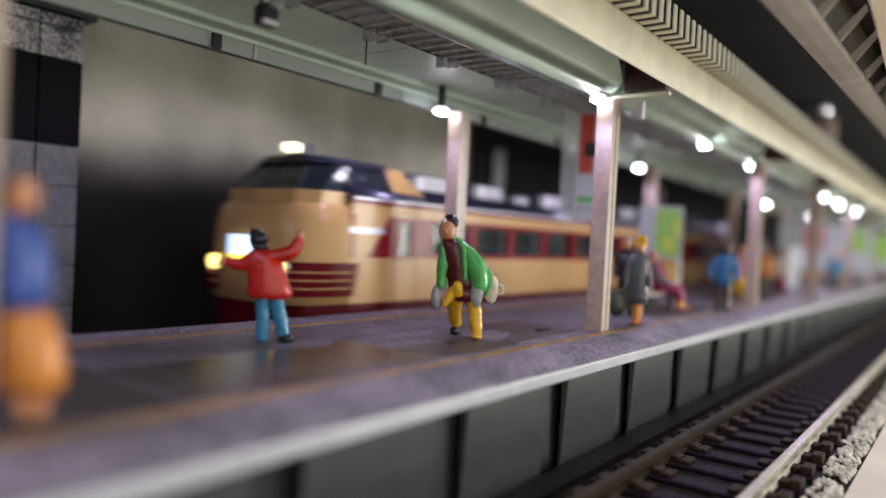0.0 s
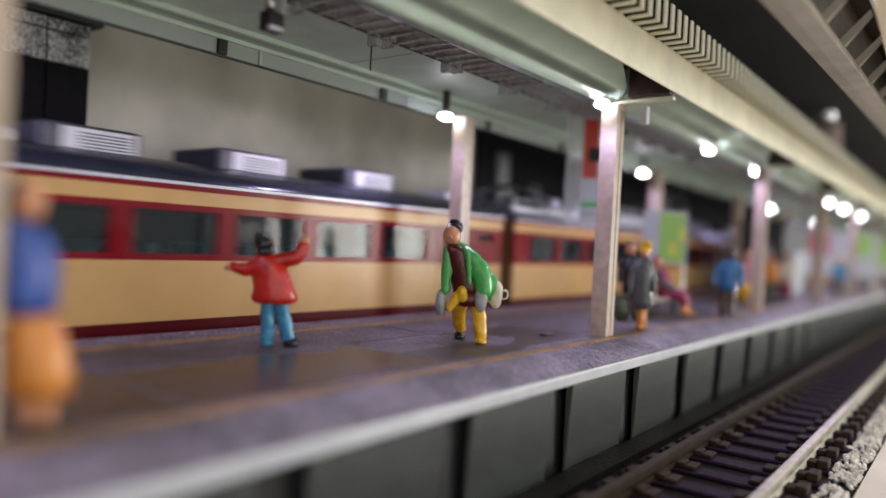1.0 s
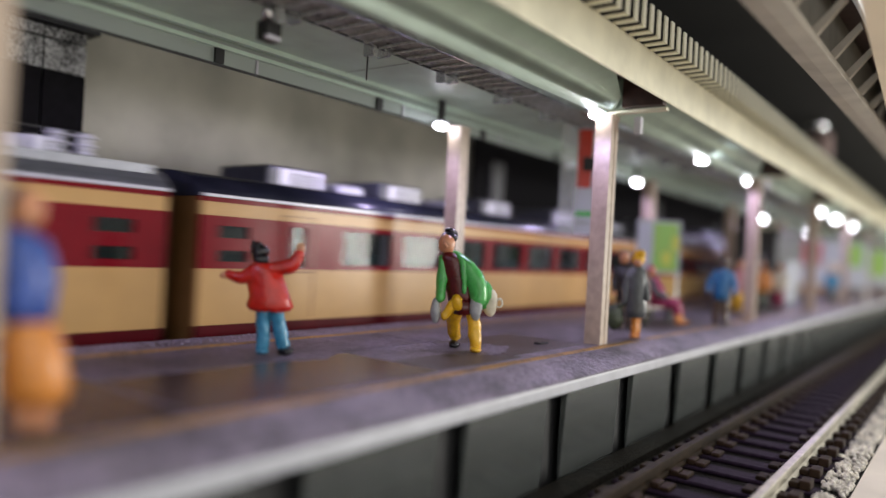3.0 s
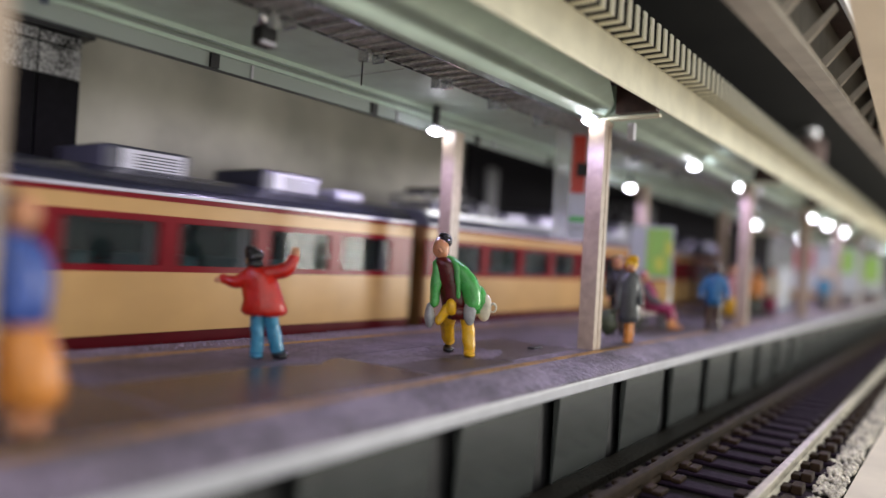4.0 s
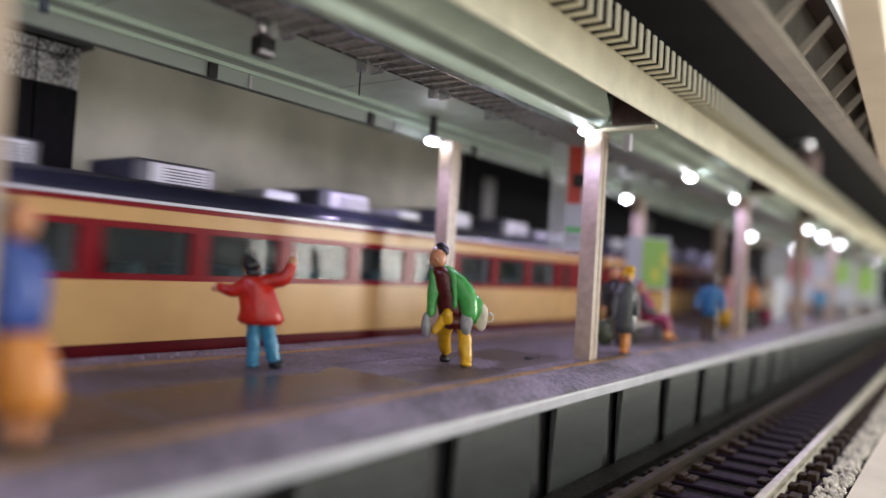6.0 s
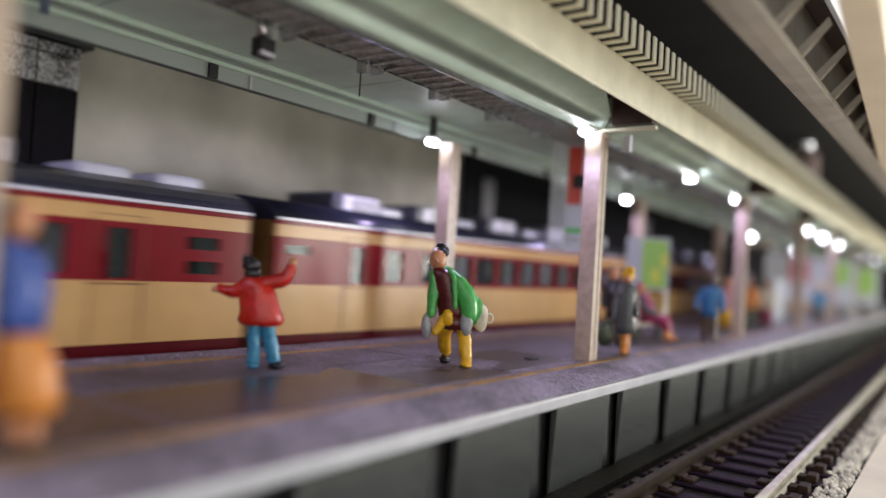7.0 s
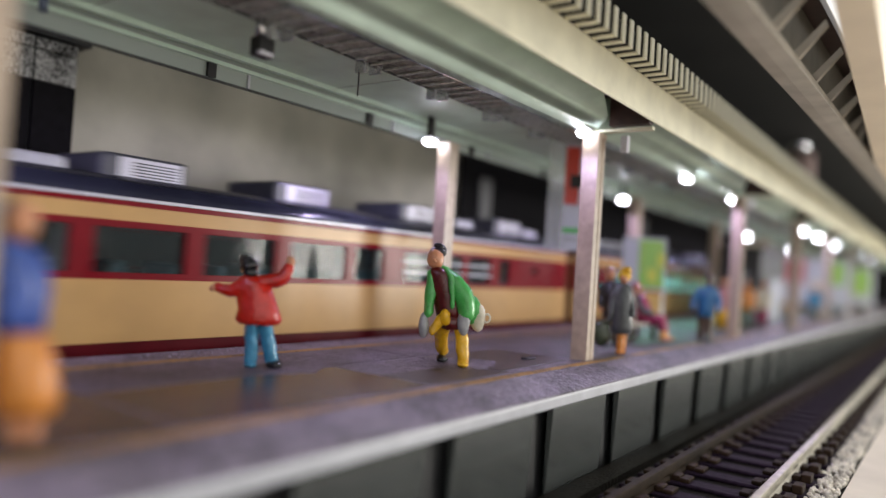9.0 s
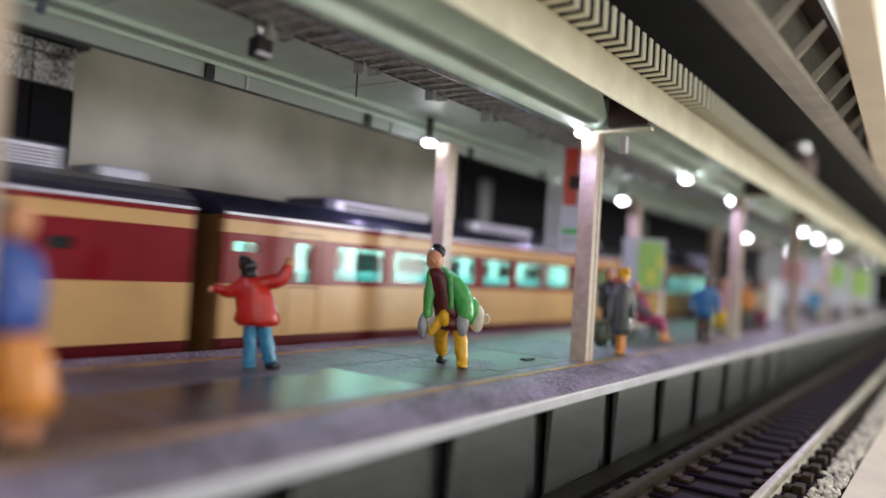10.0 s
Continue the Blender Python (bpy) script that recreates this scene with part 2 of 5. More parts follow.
def bevel(bm, width, segments=2):
    bmesh.ops.bevel(bm, geom=bm.edges[:], offset=width, segments=segments, affect="EDGES", profile=0.6)


def mesh_of(name, bm, mats):
    bmesh.ops.recalc_face_normals(bm, faces=bm.faces[:])
    bmesh.ops.scale(bm, vec=(MM, MM, MM), verts=bm.verts[:])
    me = bpy.data.meshes.new(name)
    bm.to_mesh(me)
    bm.free()
    for m in mats if isinstance(mats, (list, tuple)) else (mats,):
        me.materials.append(m)
    return me


def part(name, bm, mats, parent=None, label="", at=(0, 0, 0)):
    ob = new(name, mesh_of(name, bm, mats) if isinstance(bm, bmesh.types.BMesh) else bm)
    ob.location = Vector(at) * MM
    ob.parent = parent
    return tagged(ob, label)


def base(name, at, label, category, group="", kind="", turn=0):
    ob = new(name)
    ob.empty_display_size = 0.002
    ob.matrix_world = pose(at[0] * MM, at[1] * MM, at[2] * MM, 0, 0, turn)
    return tagged(ob, label, category, group, kind)


def boxes(*rows):
    bm = bmesh.new()
    for row in rows:
        box(bm, *row)
    return bm

# ---- the setting ----
FAR = 900.0


def build_setting():
    # ground board under everything, reaching out to the room
    bm = boxes((-400, FAR, 8.8, 150, -16, -11.4))
    tagged(part("ground", bm, GROUND), "dark grey textured track bed board", "ground", kind="structure")
    bm = boxes((-400, FAR, -200, 8.6, -16, -11.2))
    tagged(part("baseboard", bm, WOOD), "pale pine layout board beside the track", "board", kind="structure")

    # the wall behind the train; its colour holds the soft shade at its foot
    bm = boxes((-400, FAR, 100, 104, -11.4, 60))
    tagged(part("wall_back", bm, BACKWALL), "olive grey mottled concrete backdrop wall behind the train, with painted-on shade at its foot", "wall", kind="structure")
    # dark sheet added high above the canopy for the dark background; it shuts out light
    bm = boxes((-400, FAR, 22, 104, 60, 64))
    tagged(part("ceiling", bm, DARK), "dark sheet added above the layout for the dark background", "ceiling", kind="structure")
    bm = boxes((FAR, FAR + 4, -300, 104, -16, 134))
    tagged(part("wall_end", bm, DARK), "dark end wall of the layout", "wall", kind="structure")
    # unseen dark wall added to close off the near end
    bm = boxes((-404, -400, -300, 104, -16, 134))
    tagged(part("wall_end_unseen", bm, DARK), "dark end wall of the layout", "wall", kind="structure")

    # stone-clad pier on the wall, in blocks with open joints
    pier = base("wall_pier", (0, 0, 0), "grey stone-clad pier with a black band and glittering rough top", "pier", kind="structure")
    part("core", boxes((22.2, 44.2, 92.6, 99.9, -11.4, 40)), WALL_PANEL, pier)
    for n, (x0, x1) in enumerate(((22.2, 30.0), (30.2, 39.1), (39.3, 44.4))):
        for z0, z1, mat, name in ((33.6, 35.0, TILE_GLITTER, "stone"), (29.7, 33.4, TILE_GLITTER, "stone"), (19.0, 29.6, TILE_BLACK, "black_band"),
                                  (14.0, 18.8, TILE_GREY, "tile"), (9.0, 13.8, TILE_GREY, "tile"), (4.0, 8.8, TILE_GREY, "tile"), (-1.0, 3.8, TILE_GREY, "tile"), (-11.4, -1.2, TILE_GREY, "tile")):
            bm = boxes((x0, x1, 92.0, 92.5, z0, z1))
            bevel(bm, 0.10, 1)
            part(name, bm, mat, pier)
    part("cap", boxes((21.5, 45.6, 91.0, 99.9, 35.1, 38)), BLACK, pier, "black cap slab")
    # flat black sheet in place of a dark recess farther along the wall, with pale posts before it
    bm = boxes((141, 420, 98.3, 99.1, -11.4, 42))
    tagged(part("recess_sheet", bm, TILE_BLACK), "flat black sheet in place of a dark recess in the wall behind the canopy", "panelling", kind="structure")
    for x in (149, 205, 262):
        bm = boxes((x, x + 5, 97.4, 98.2, -11.4, 33))
        bevel(bm, 0.3, 1)
        tagged(part("wall_post", bm, TILE_GREY), "grey post against the flat black sheet", "post", kind="structure")


def build_platform():
    p = base("platform", (0, 0, 0), "purple-grey island platform with pale edge and dark ribbed side", "platform", kind="structure")
    part("core", boxes((-60, FAR - 10, 31.6, 60.2, -11.4, -1.34)), BLACK, p)
    top = bmesh.new()
    prism(top, [(60.4, 0), (33.0, 0), (31.2, -0.42), (29.62, -1.02), (29.32, -1.2), (29.32, -1.32), (60.4, -1.32)], -60, FAR - 10)
    part("deck", top, PLATFORM, p, "rough purple-grey deck")
    # pale kerb along the edge, with a rounded nose
    bm = bmesh.new()
    prism(bm, [(29.5, -1.33), (29.34, -1.33), (29.24, -1.4), (29.22, -1.52), (29.25, -2.32), (29.4, -2.45), (30.55, -2.45), (30.55, -1.33)], -60, FAR - 10)
    part("kerb", bm, EDGE, p, "pale grey kerb")
    bm = bmesh.new()
    prism(bm, [(60.42, 0.02), (61.3, 0.02), (61.4, -0.2), (61.4, -2.1), (60.42, -2.1)], -60, FAR - 10)
    part("kerb", bm, PLATFORM, p)
    for y in (33.6, 56.2):
        part("safety_line", boxes((-60, FAR - 10, y - 0.5, y + 0.5, 0.0, 0.045)), YELLOW_LINE, p, "worn yellow safety line")
    # deck panels: glossy dark ones and frosted ones between the lines
    for x0, x1, y0, y1, mat in ((-50, 24, 35.0, 55.2, PANEL), (24.3, 47.5, 35.0, 46.2, PANEL), (47.8, 60.4, 35.0, 40.6, PANEL_DULL), (24.3, 38.0, 46.5, 55.2, PANEL_PALE), (38.3, 60.4, 47.0, 55.2, PANEL_PALE), (60.7, 76.0, 36.0, 46.5, PANEL_DULL),
                                (76.3, 98, 37.6, 55.2, PANEL_PALE), (60.7, 76.0, 47.0, 55.2, PANEL_PALE), (98.3, 124, 35.0, 55.2, PANEL_DULL), (124.3, 160, 36.0, 55.2, PANEL_PALE), (160.3, 230, 35.0, 55.2, PANEL_DULL)):
        bm = boxes((x0, x1, y0, y1, 0.002, 0.035))
        part("deck_panel", bm, mat, p)
    # pale crumbs along the rear edge
    random.seed(8)
    bm = bmesh.new()
    for i in range(1500):
        x, r = random.uniform(-10, 150), random.uniform(0.03, 0.11)
        bmesh.ops.create_icosphere(bm, subdivisions=1, radius=r, matrix=Matrix.Translation((x, random.triangular(57.2, 61.2, 60.2), r * 0.6 + 0.02)))
    crumbs = part("crumbs", bm, CRUMB, p, "loose pale crumbs along the edge")
    crumbs["kind"] = "stuff"
    # side wall: panels with open slots, made dark by a black backing
    me = None
    x = 28.0 - 16.06 * 5
    while x < 520:
        if me is None:
            bm = bmesh.new()
            prism(bm, [(30.5, -2.46), (30.0, -2.46), (29.85, -2.6), (30.35, -11.4), (30.5, -11.4)], 0, 12.3)
            me = mesh_of("side_panel", bm, SIDE_PANEL)
        part("side_panel", me, None, p, at=(x + 0.15, 0, 0))
        x += 16.06
    part("side_back", boxes((-60, FAR - 10, 31.0, 31.5, -11.4, -2.46)), BLACK, p)
    part("drain_slab", boxes((-60, FAR - 10, 27.6, 30.2, -11.39, -10.7)), GROUND, p, "low dark slab at the foot")


def build_post(at, label_end):
    p = base("platform_post", (at[0], at[1], 0), "pale painted square platform post " + label_end, "post", "posts carrying the canopy")
    bm = bmesh.new()
    prof = [(0.82 * px, 0.82 * py) for px, py in ((-1.22, -1.22), (-0.35, -1.22), (-0.35, -1.12), (0.35, -1.12), (0.35, -1.22), (1.22, -1.22), (1.22, 1.22), (0.35, 1.22), (0.35, 1.12), (-0.35, 1.12), (-0.35, 1.22), (-1.22, 1.22))]
    lo = [bm.verts.new((x, y, 0.02)) for x, y in prof]
    hi = [bm.verts.new((x, y, 26.9)) for x, y in prof]
    for i in range(12):
        j = (i + 1) % 12
        bm.faces.new((lo[i], lo[j], hi[j], hi[i]))
    bm.faces.new(hi)
    bm.faces.new(lo[::-1])
    part("shaft", bm, POST, p)
    part("head", boxes((-1.08, 1.08, -1.08, 1.08, 26.3, 26.88)), POST, p)
    return p


POST_X = (14.2, 78.0, 143.9, 197.0, 258.0, 319.0, 380.0)


FRONT_POSTS = ((12.6, 35.4), (78.0, 35.4), (143.9, 34.2), (196.5, 32.6), (258.0, 33.2), (319.0, 33.2), (380.0, 33.2))
REAR_POSTS = ((14.2, 56.9), (78.0, 56.9), (143.0, 54.6), (200.0, 53.4), (262.0, 53.4), (324.0, 53.4))


def build_posts():
    for at in FRONT_POSTS:
        build_post(at, "at the platform's front edge")
    for at in REAR_POSTS:
        build_post(at, "at the platform's rear edge")


def build_canopy():
    c = base("canopy", (0, 0, 0), "grey-green platform canopy with cream louvred fascia", "canopy", kind="structure")
    x0, x1 = -60, 560
    # front soffit box with a rounded lower corner, cut by a notch beside each post
    prof = [(28.12, 29.7), (30.0, 29.75), (32.0, 29.2), (33.2, 28.6), (34.4, 27.85), (35.4, 27.2), (36.1, 27.0), (36.5, 27.2), (36.6, 27.8), (36.6, 31.2), (33.2, 31.2), (28.12, 31.2)]
    cuts = [x for x in POST_X if x > 60]
    a = x0
    for x in cuts:
        # the end is cut aslant from the fascia to the post, and the brown beam shows in the notch
        bm = bmesh.new()
        near = [bm.verts.new((a, y, z)) for y, z in prof]
        far = [bm.verts.new((x if y > 33.3 else x - 16.5 + (y - 28.12) * 2.95, y, z)) for y, z in prof]
        for i in range(len(prof)):
            j = (i + 1) % len(prof)
            bm.faces.new((near[i], near[j], far[j], far[i])).smooth = i < 6
        bm.faces.new(near[::-1])
        bmesh.ops.triangulate(bm, faces=[bm.faces.new(far)])
        part("soffit", bm, ROOF_GREEN, c)
        part("cross_beam", boxes((x - 1.2, x + 0.0, 28.4, 33.15, 27.5, 31.0)), BROWN, c, "dark brown cross beam")
        part("edge_strip", boxes((x - 0.3, x + 0.5, 28.3, 36.2, 27.0, 27.35)), ROOF_CREAM, c)
        part("drop_pipe", boxes((x + 2.2, x + 3.0, 32.2, 33.0, 25.0, 27.0)), AC_CASE, c)
        a = x + 0.5
    bm = bmesh.new()
    prism(bm, prof, a, x1)
    part("soffit", bm, ROOF_GREEN, c)
    part("soffit_top", boxes((x0, x1, 28.2, 36.4, 31.25, 31.8)), BROWN, c)
    # ceiling over the platform and the rear fascia
    part("ceiling_panel", boxes((x0, x1, 36.7, 62.4, 30.1, 31.0)), ROOF_GREEN, c)
    for x in range(-30, 480, 29):
        part("ceiling_joint", boxes((x + 1.6, x + 1.66, 50.0, 61.0, 30.06, 30.09)), WALL_PANEL, c)
    part("ceiling_trim", boxes((x0, x1, 59.6, 60.1, 29.6, 30.09)), ROOF_GREEN, c)
    bm = boxes((x0, x1, 61.9, 62.6, 27.6, 30.09))
    part("rear_fascia", bm, CLEAR_EDGE, c, "translucent grey-green rear fascia strip")
    part("rear_fascia_lip", boxes((x0, x1, 61.8, 62.7, 27.53, 27.59)), WALL_PANEL, c)
    part("rear_fascia_rail", boxes((x0, x1, 61.5, 61.88, 29.1, 29.5)), ROOF_GREEN, c)
    for x in range(-40, 480, 24):
        part("fascia_clip", boxes((x + 10.5, x + 11.5, 61.55, 61.9, 27.62, 29.05)), BLACK, c)
        part("fascia_joint", boxes((x + 15.6, x + 15.9, 61.7, 61.9, 27.62, 29.05)), EDGE, c)
    # cream front fascia and its comb of louvres
    bm = bmesh.new()
    prism(bm, [(28.1, 27.7), (27.95, 27.7), (27.85, 27.9), (27.75, 31.7), (27.95, 32.0), (28.6, 32.0), (28.6, 31.82), (28.1, 31.82)], x0, x1)
    part("fascia", bm, ROOF_CREAM, c, "cream fascia board")
    # black backing added to darken the gaps between the louvres
    part("louvre_gap_dark", boxes((x0, 280, 26.0, 28.6, 32.12, 34.0)), BLACK, c)
    bm = bmesh.new()
    box(bm, 0, 0.85, 25.75, 27.9, 31.95, 32.08)
    box(bm, 0, 0.85, 25.75, 25.92, 32.08, 34.6)
    louvre = mesh_of("louvre", bm, ROOF_CREAM)
    for i in range(150):
        part("louvre", louvre, None, c, at=(-10 + 1.93 * i, 0, 0))
    bm = boxes((280, x1, 25.6, 27.9, 31.95, 34.0))
    part("louvre_run", bm, ROOF_CREAM, c)
    bm = boxes((x0, x1, 28.65, 62.5, 31.9, 33.2))
    part("roof_sheet", bm, CAR_ROOF_PALE, c, "grey canopy roof")


PIPE = material("blue_grey_pipe", (0.10, 0.13, 0.20), 0.35)


def build_light_strip():
    """The clear strip of lamps under the canopy, with its ribs, clips and lamp boxes."""
    s = base("light_strip", (0, 0, 0), "clear plastic light strip with dark circuit under the canopy", "light strip")
    part("circuit", boxes((-60, 430, 42.8, 48.0, 29.72, 30.05)), CIRCUIT, s)
    bm = bmesh.new()
    box(bm, 0, 0.28, 42.9, 47.9, 29.45, 29.71)
    bevel(bm, 0.08, 2)
    rib = mesh_of("rib", bm, CLEAR_RIB)
    for i in range(120):
        part("rib", rib, None, s, at=(-20 + 2.1 * i, 0, 0))
    clip = bmesh.new()
    box(clip, 0, 0.9, 47.6, 48.5, 28.6, 29.7)
    box(clip, 1.5, 2.6, 47.2, 48.5, 28.9, 29.7)
    # bright metal strips stand in for glints on the clear plastic
    box(clip, 0.15, 0.35, 47.5, 48.6, 28.5, 29.7, 1)
    box(clip, 2.1, 2.35, 47.1, 48.6, 28.8, 29.7, 1)
    clip = mesh_of("clip", clip, [CLEAR, SILVER])
    for i in range(14):
        part("clip", clip, None, s, at=(-8 + 11.6 * i, 0, 0))
    part("edge_rail", boxes((-60, 430, 42.5, 42.75, 29.4, 30.05)), SILVER, s)
    part("edge_rail", boxes((-60, 430, 48.05, 48.2, 29.55, 30.05)), WALL_PANEL, s)
    bracket = base("lamp_bracket", (37.1, 47.2, 0.15), "clear plastic lamp bracket hanging from the canopy ceiling", "bracket")
    bm = bmesh.new()
    tube(bm, (0.55, 0.5, 28.0), (0.55, 0.5, 30.1), 0.42, 0.42, 14)
    part("arm", bm, SILVER, bracket, "shiny clear arm")
    part("sleeve", boxes((1.15, 2.0, 0.1, 0.9, 28.02, 30.1)), CLEAR, bracket)
    bm = boxes((0.1, 1.75, 0, 1.2, 26.4, 28.0))
    bevel(bm, 0.12, 2)
    part("block", bm, BLACK, bracket)
    part("tip", boxes((-0.1, 1.3, -0.5, -0.02, 26.35, 26.62)), AC_CASE, bracket, "pale lower edge")
    for row, y, z in ((FRONT_LEDS, 36.0, 26.8), (BACK_LEDS, 58.0, 26.7)):
        for x in row:
            lamp = base("platform_lamp", (x, y, z), "small bright white platform lamp under the canopy", "lamp", "lamps under the canopy")
            bm = bmesh.new()
            ball(bm, (0, 0, -0.1), (1.3, 0.8, 0.42), 0, 12)
            part("bulb", bm, LED, lamp, "glowing white diode")
            # black plate added to keep the bulb's light off the ceiling
            part("cap", boxes((-1.3, 1.3, -0.9, 0.9, 0.36, 0.46)), BLACK, lamp)
            part("socket", boxes((-0.4, 0.4, -0.3, 0.3, 0.2, 0.5 if y < 50 else 3.35)), BLACK, lamp)
    pipe = base("blue_pipe", (25.9, 60.2, 0), "short blue-grey pipe under the canopy ceiling", "pipe")
    bm = bmesh.new()
    tube(bm, (0, 0, 28.4), (0, 0, 30.09), 0.35)
    part("pipe", bm, PIPE, pipe)
    # thin rod added in place of a dark joint in the ceiling
    wire = base("ceiling_joint_rod", (52.6, 50.4, 0), "thin dark rod in place of a joint in the canopy ceiling", "wire")
    bm = bmesh.new()
    tube(bm, (0, 0, 26.9), (0, 0, 30.1), 0.08)
    part("wire", bm, BLACK, wire)


def build_track():
    t = base("track", (0, 0, 0), "model railway track with nickel rails on dark sleepers", "track", kind="structure")
    prof = [(-0.55, -11.0), (0.55, -11.0), (0.55, -10.8), (0.15, -10.65), (0.15, -9.9), (0.38, -9.75), (0.38, -9.45), (0.3, -9.4), (-0.3, -9.4), (-0.38, -9.45), (-0.38, -9.75), (-0.15, -9.9), (-0.15, -10.65), (-0.55, -10.8)]
    for y in (14.1, 23.9):
        bm = bmesh.new()
        prism(bm, [(y + a, b) for a, b in prof], -120, FAR - 20)
        # far rail is a dark copy with the shade painted into its colour
        part("rail", bm, RAIL if y < 20 else RAIL_SHADED, t, "worn nickel rail" if y < 20 else "rail in dark brown, its shade painted in")
    bm = bmesh.new()
    box(bm, 0, 2.4, 10.9, 26.9, -11.38, -10.95)
    bevel(bm, 0.12, 1)
    tie = mesh_of("sleeper", bm, TIE)
    bm = bmesh.new()
    for y in (14.1, 23.9):
        for s in (-1, 1):
            box(bm, 0.35, 2.05, y + s * 0.95 - 0.45, y + s * 0.95 + 0.45, -10.94, -10.35)
            box(bm, 0.2, 2.2, y + s * 1.95 - 0.5, y + s * 1.95 + 0.5, -10.94, -10.05 if y < 20 and s < 0 else -10.5)
    bevel(bm, 0.1, 1)
    chair = mesh_of("rail_chair", bm, CHAIR)
    for i in range(125):
        x = -41.4 + 5.3 * i
        part("rail_chair", chair, None, part("sleeper", tie, None, t, at=(x, 0, 0)))
    # loose pale ballast on the near side of the track
    random.seed(11)
    bm = bmesh.new()
    for i in range(2600):
        x, y = random.uniform(50, 330), random.uniform(8.9, 11.3)
        r = random.uniform(0.22, 0.5)
        made = bmesh.ops.create_icosphere(bm, subdivisions=1, radius=r, matrix=Matrix.Translation((x, y, -11.3 + r * 0.6)) @ Euler((random.random() * 6, random.random() * 6, 0)).to_matrix().to_4x4() @ Matrix.Diagonal((1, random.uniform(0.6, 1), 0.7, 1)))
    tagged(part("ballast", bm, BALLAST), "pale grey loose ballast beside the track", "ballast", kind="stuff")
    # the train's own track behind the platform
    t2 = base("track", (0, 0, 0), "model railway track behind the platform", "track", kind="structure")
    for y in (68.1, 77.9):
        bm = bmesh.new()
        prism(bm, [(y + a, b + 0.4) for a, b in prof], -380, FAR - 20)
        part("rail", bm, RAIL, t2)
    for i in range(75):
        part("sleeper", tie, None, t2, at=(-100 + 5.3 * i, 54.0, 0.2))


def build_girder():
    g = base("girder", (-0.353, 1.26, 0), "grey overhead girder with slanted stiffener bars", "girder", kind="structure", turn=-1.4)
    bm = bmesh.new()
    prism(bm, [(15.2, 30.0), (15.4, 31.0), (15.3, 44.0), (14.3, 44.0), (14.2, 31.2), (12.5, 30.8), (12.45, 30.0), (13.9, 29.9)], 20, 600)
    part("flange", bm, GIRDER, g)
    part("top_plate", boxes((20, 600, 12.1, 14.1, 38.0, 39.0)), BROWN, g)
    # web darker than the girder: shade in the pockets is painted in
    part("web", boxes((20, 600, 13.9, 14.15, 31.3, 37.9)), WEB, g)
    for i in range(40):
        x = 44 + 8.6 * i
        tip = 10.4 if x < 112 else 12.15
        bm = bmesh.new()
        v = [bm.verts.new(q) for q in ((x, 13.6, 31.1), (x, 12.7, 30.9), (x, tip, 33.7), (x, tip + 0.2, 34.2), (x + 0.7, 13.6, 31.1), (x + 0.7, 12.7, 30.9), (x + 0.7, tip, 33.7), (x + 0.7, tip + 0.2, 34.2))]
        for q in ((0, 1, 2, 3), (7, 6, 5, 4), (0, 4, 5, 1), (1, 5, 6, 2), (2, 6, 7, 3), (3, 7, 4, 0)):
            bm.faces.new([v[k] for k in q])
        part("stiffener", bm, GIRDER, g)
    # pale board over the near track, placed and angled to fit the camera's view
    bm = bmesh.new()
    v = [bm.verts.new(q) for q in ((40, 6.9, 30), (160, 11.95, 30), (160, 9.4, 30), (40, 4.4, 30), (40, 6.9, 41), (160, 11.95, 37.5), (160, 9.4, 37.5), (40, 4.4, 41))]
    for q in ((0, 1, 2, 3), (7, 6, 5, 4), (0, 4, 5, 1), (1, 5, 6, 2), (2, 6, 7, 3), (3, 7, 4, 0)):
        bm.faces.new([v[k] for k in q])
    tagged(part("overhead_board", bm, BOARD_LIT), "pale pine board above the near track, set to fit the camera's view", "board", kind="structure")


build_setting()
build_platform()
build_posts()
build_canopy()
build_light_strip()
build_track()
build_girder()

# ---- the train ----
SIDE, HALF = 9.7, 73.0   # half the car's width, and the track's centre line
PANTO = material("dull_pantograph_metal", (0.30, 0.30, 0.32), 0.35, metal=1.0)
REAR = 128.1             # a car's length without its gap
SKIRT_Z, SILL_Z, BAND0, BAND1, EAVE0, EAVE1 = -1.6, 0.9, 6.8, 12.35, 13.75, 14.25


def roof_profile():
    return [(-SIDE - 0.12, EAVE1), (-SIDE - 0.12, EAVE1 + 0.35), (-SIDE + 0.5, 15.3), (-8.1, 16.1), (-6.0, 16.75), (-3.2, 17.15), (0, 17.3), (3.2, 17.15), (6.0, 16.75), (8.1, 16.1), (SIDE - 0.5, 15.3), (SIDE + 0.12, EAVE1 + 0.35), (SIDE + 0.12, EAVE1)]


def air_unit(car, x, long=9.7, high=2.4, wide=9.6):
    bm = bmesh.new()
    box(bm, x, x + long, -wide / 2, wide / 2, 16.4, 16.9 + high)
    bevel(bm, 0.55, 3)
    unit = part("air_conditioner", bm, AC_DARK, car, "roof air conditioner with pale side")
    bm = bmesh.new()
    for s in (-1, 1):
        y = s * (wide / 2 + 0.03)
        box(bm, x + 1.9, x + long - 0.7, min(y, y - s * 0.1), max(y, y - s * 0.1), 17.0, 16.55 + high)
    part("side_cover", bm, AC_CASE, unit)
    bm = bmesh.new()
    for i in range(5):
        z = 17.15 + i * (high - 0.8) / 5
        for s in (-1, 1):
            y = s * (wide / 2 + 0.06)
            box(bm, x + 3.4, x + long - 1.2, y - 0.05, y + 0.05, z, z + 0.14)
    part("grille", bm, AC_DARK, unit)


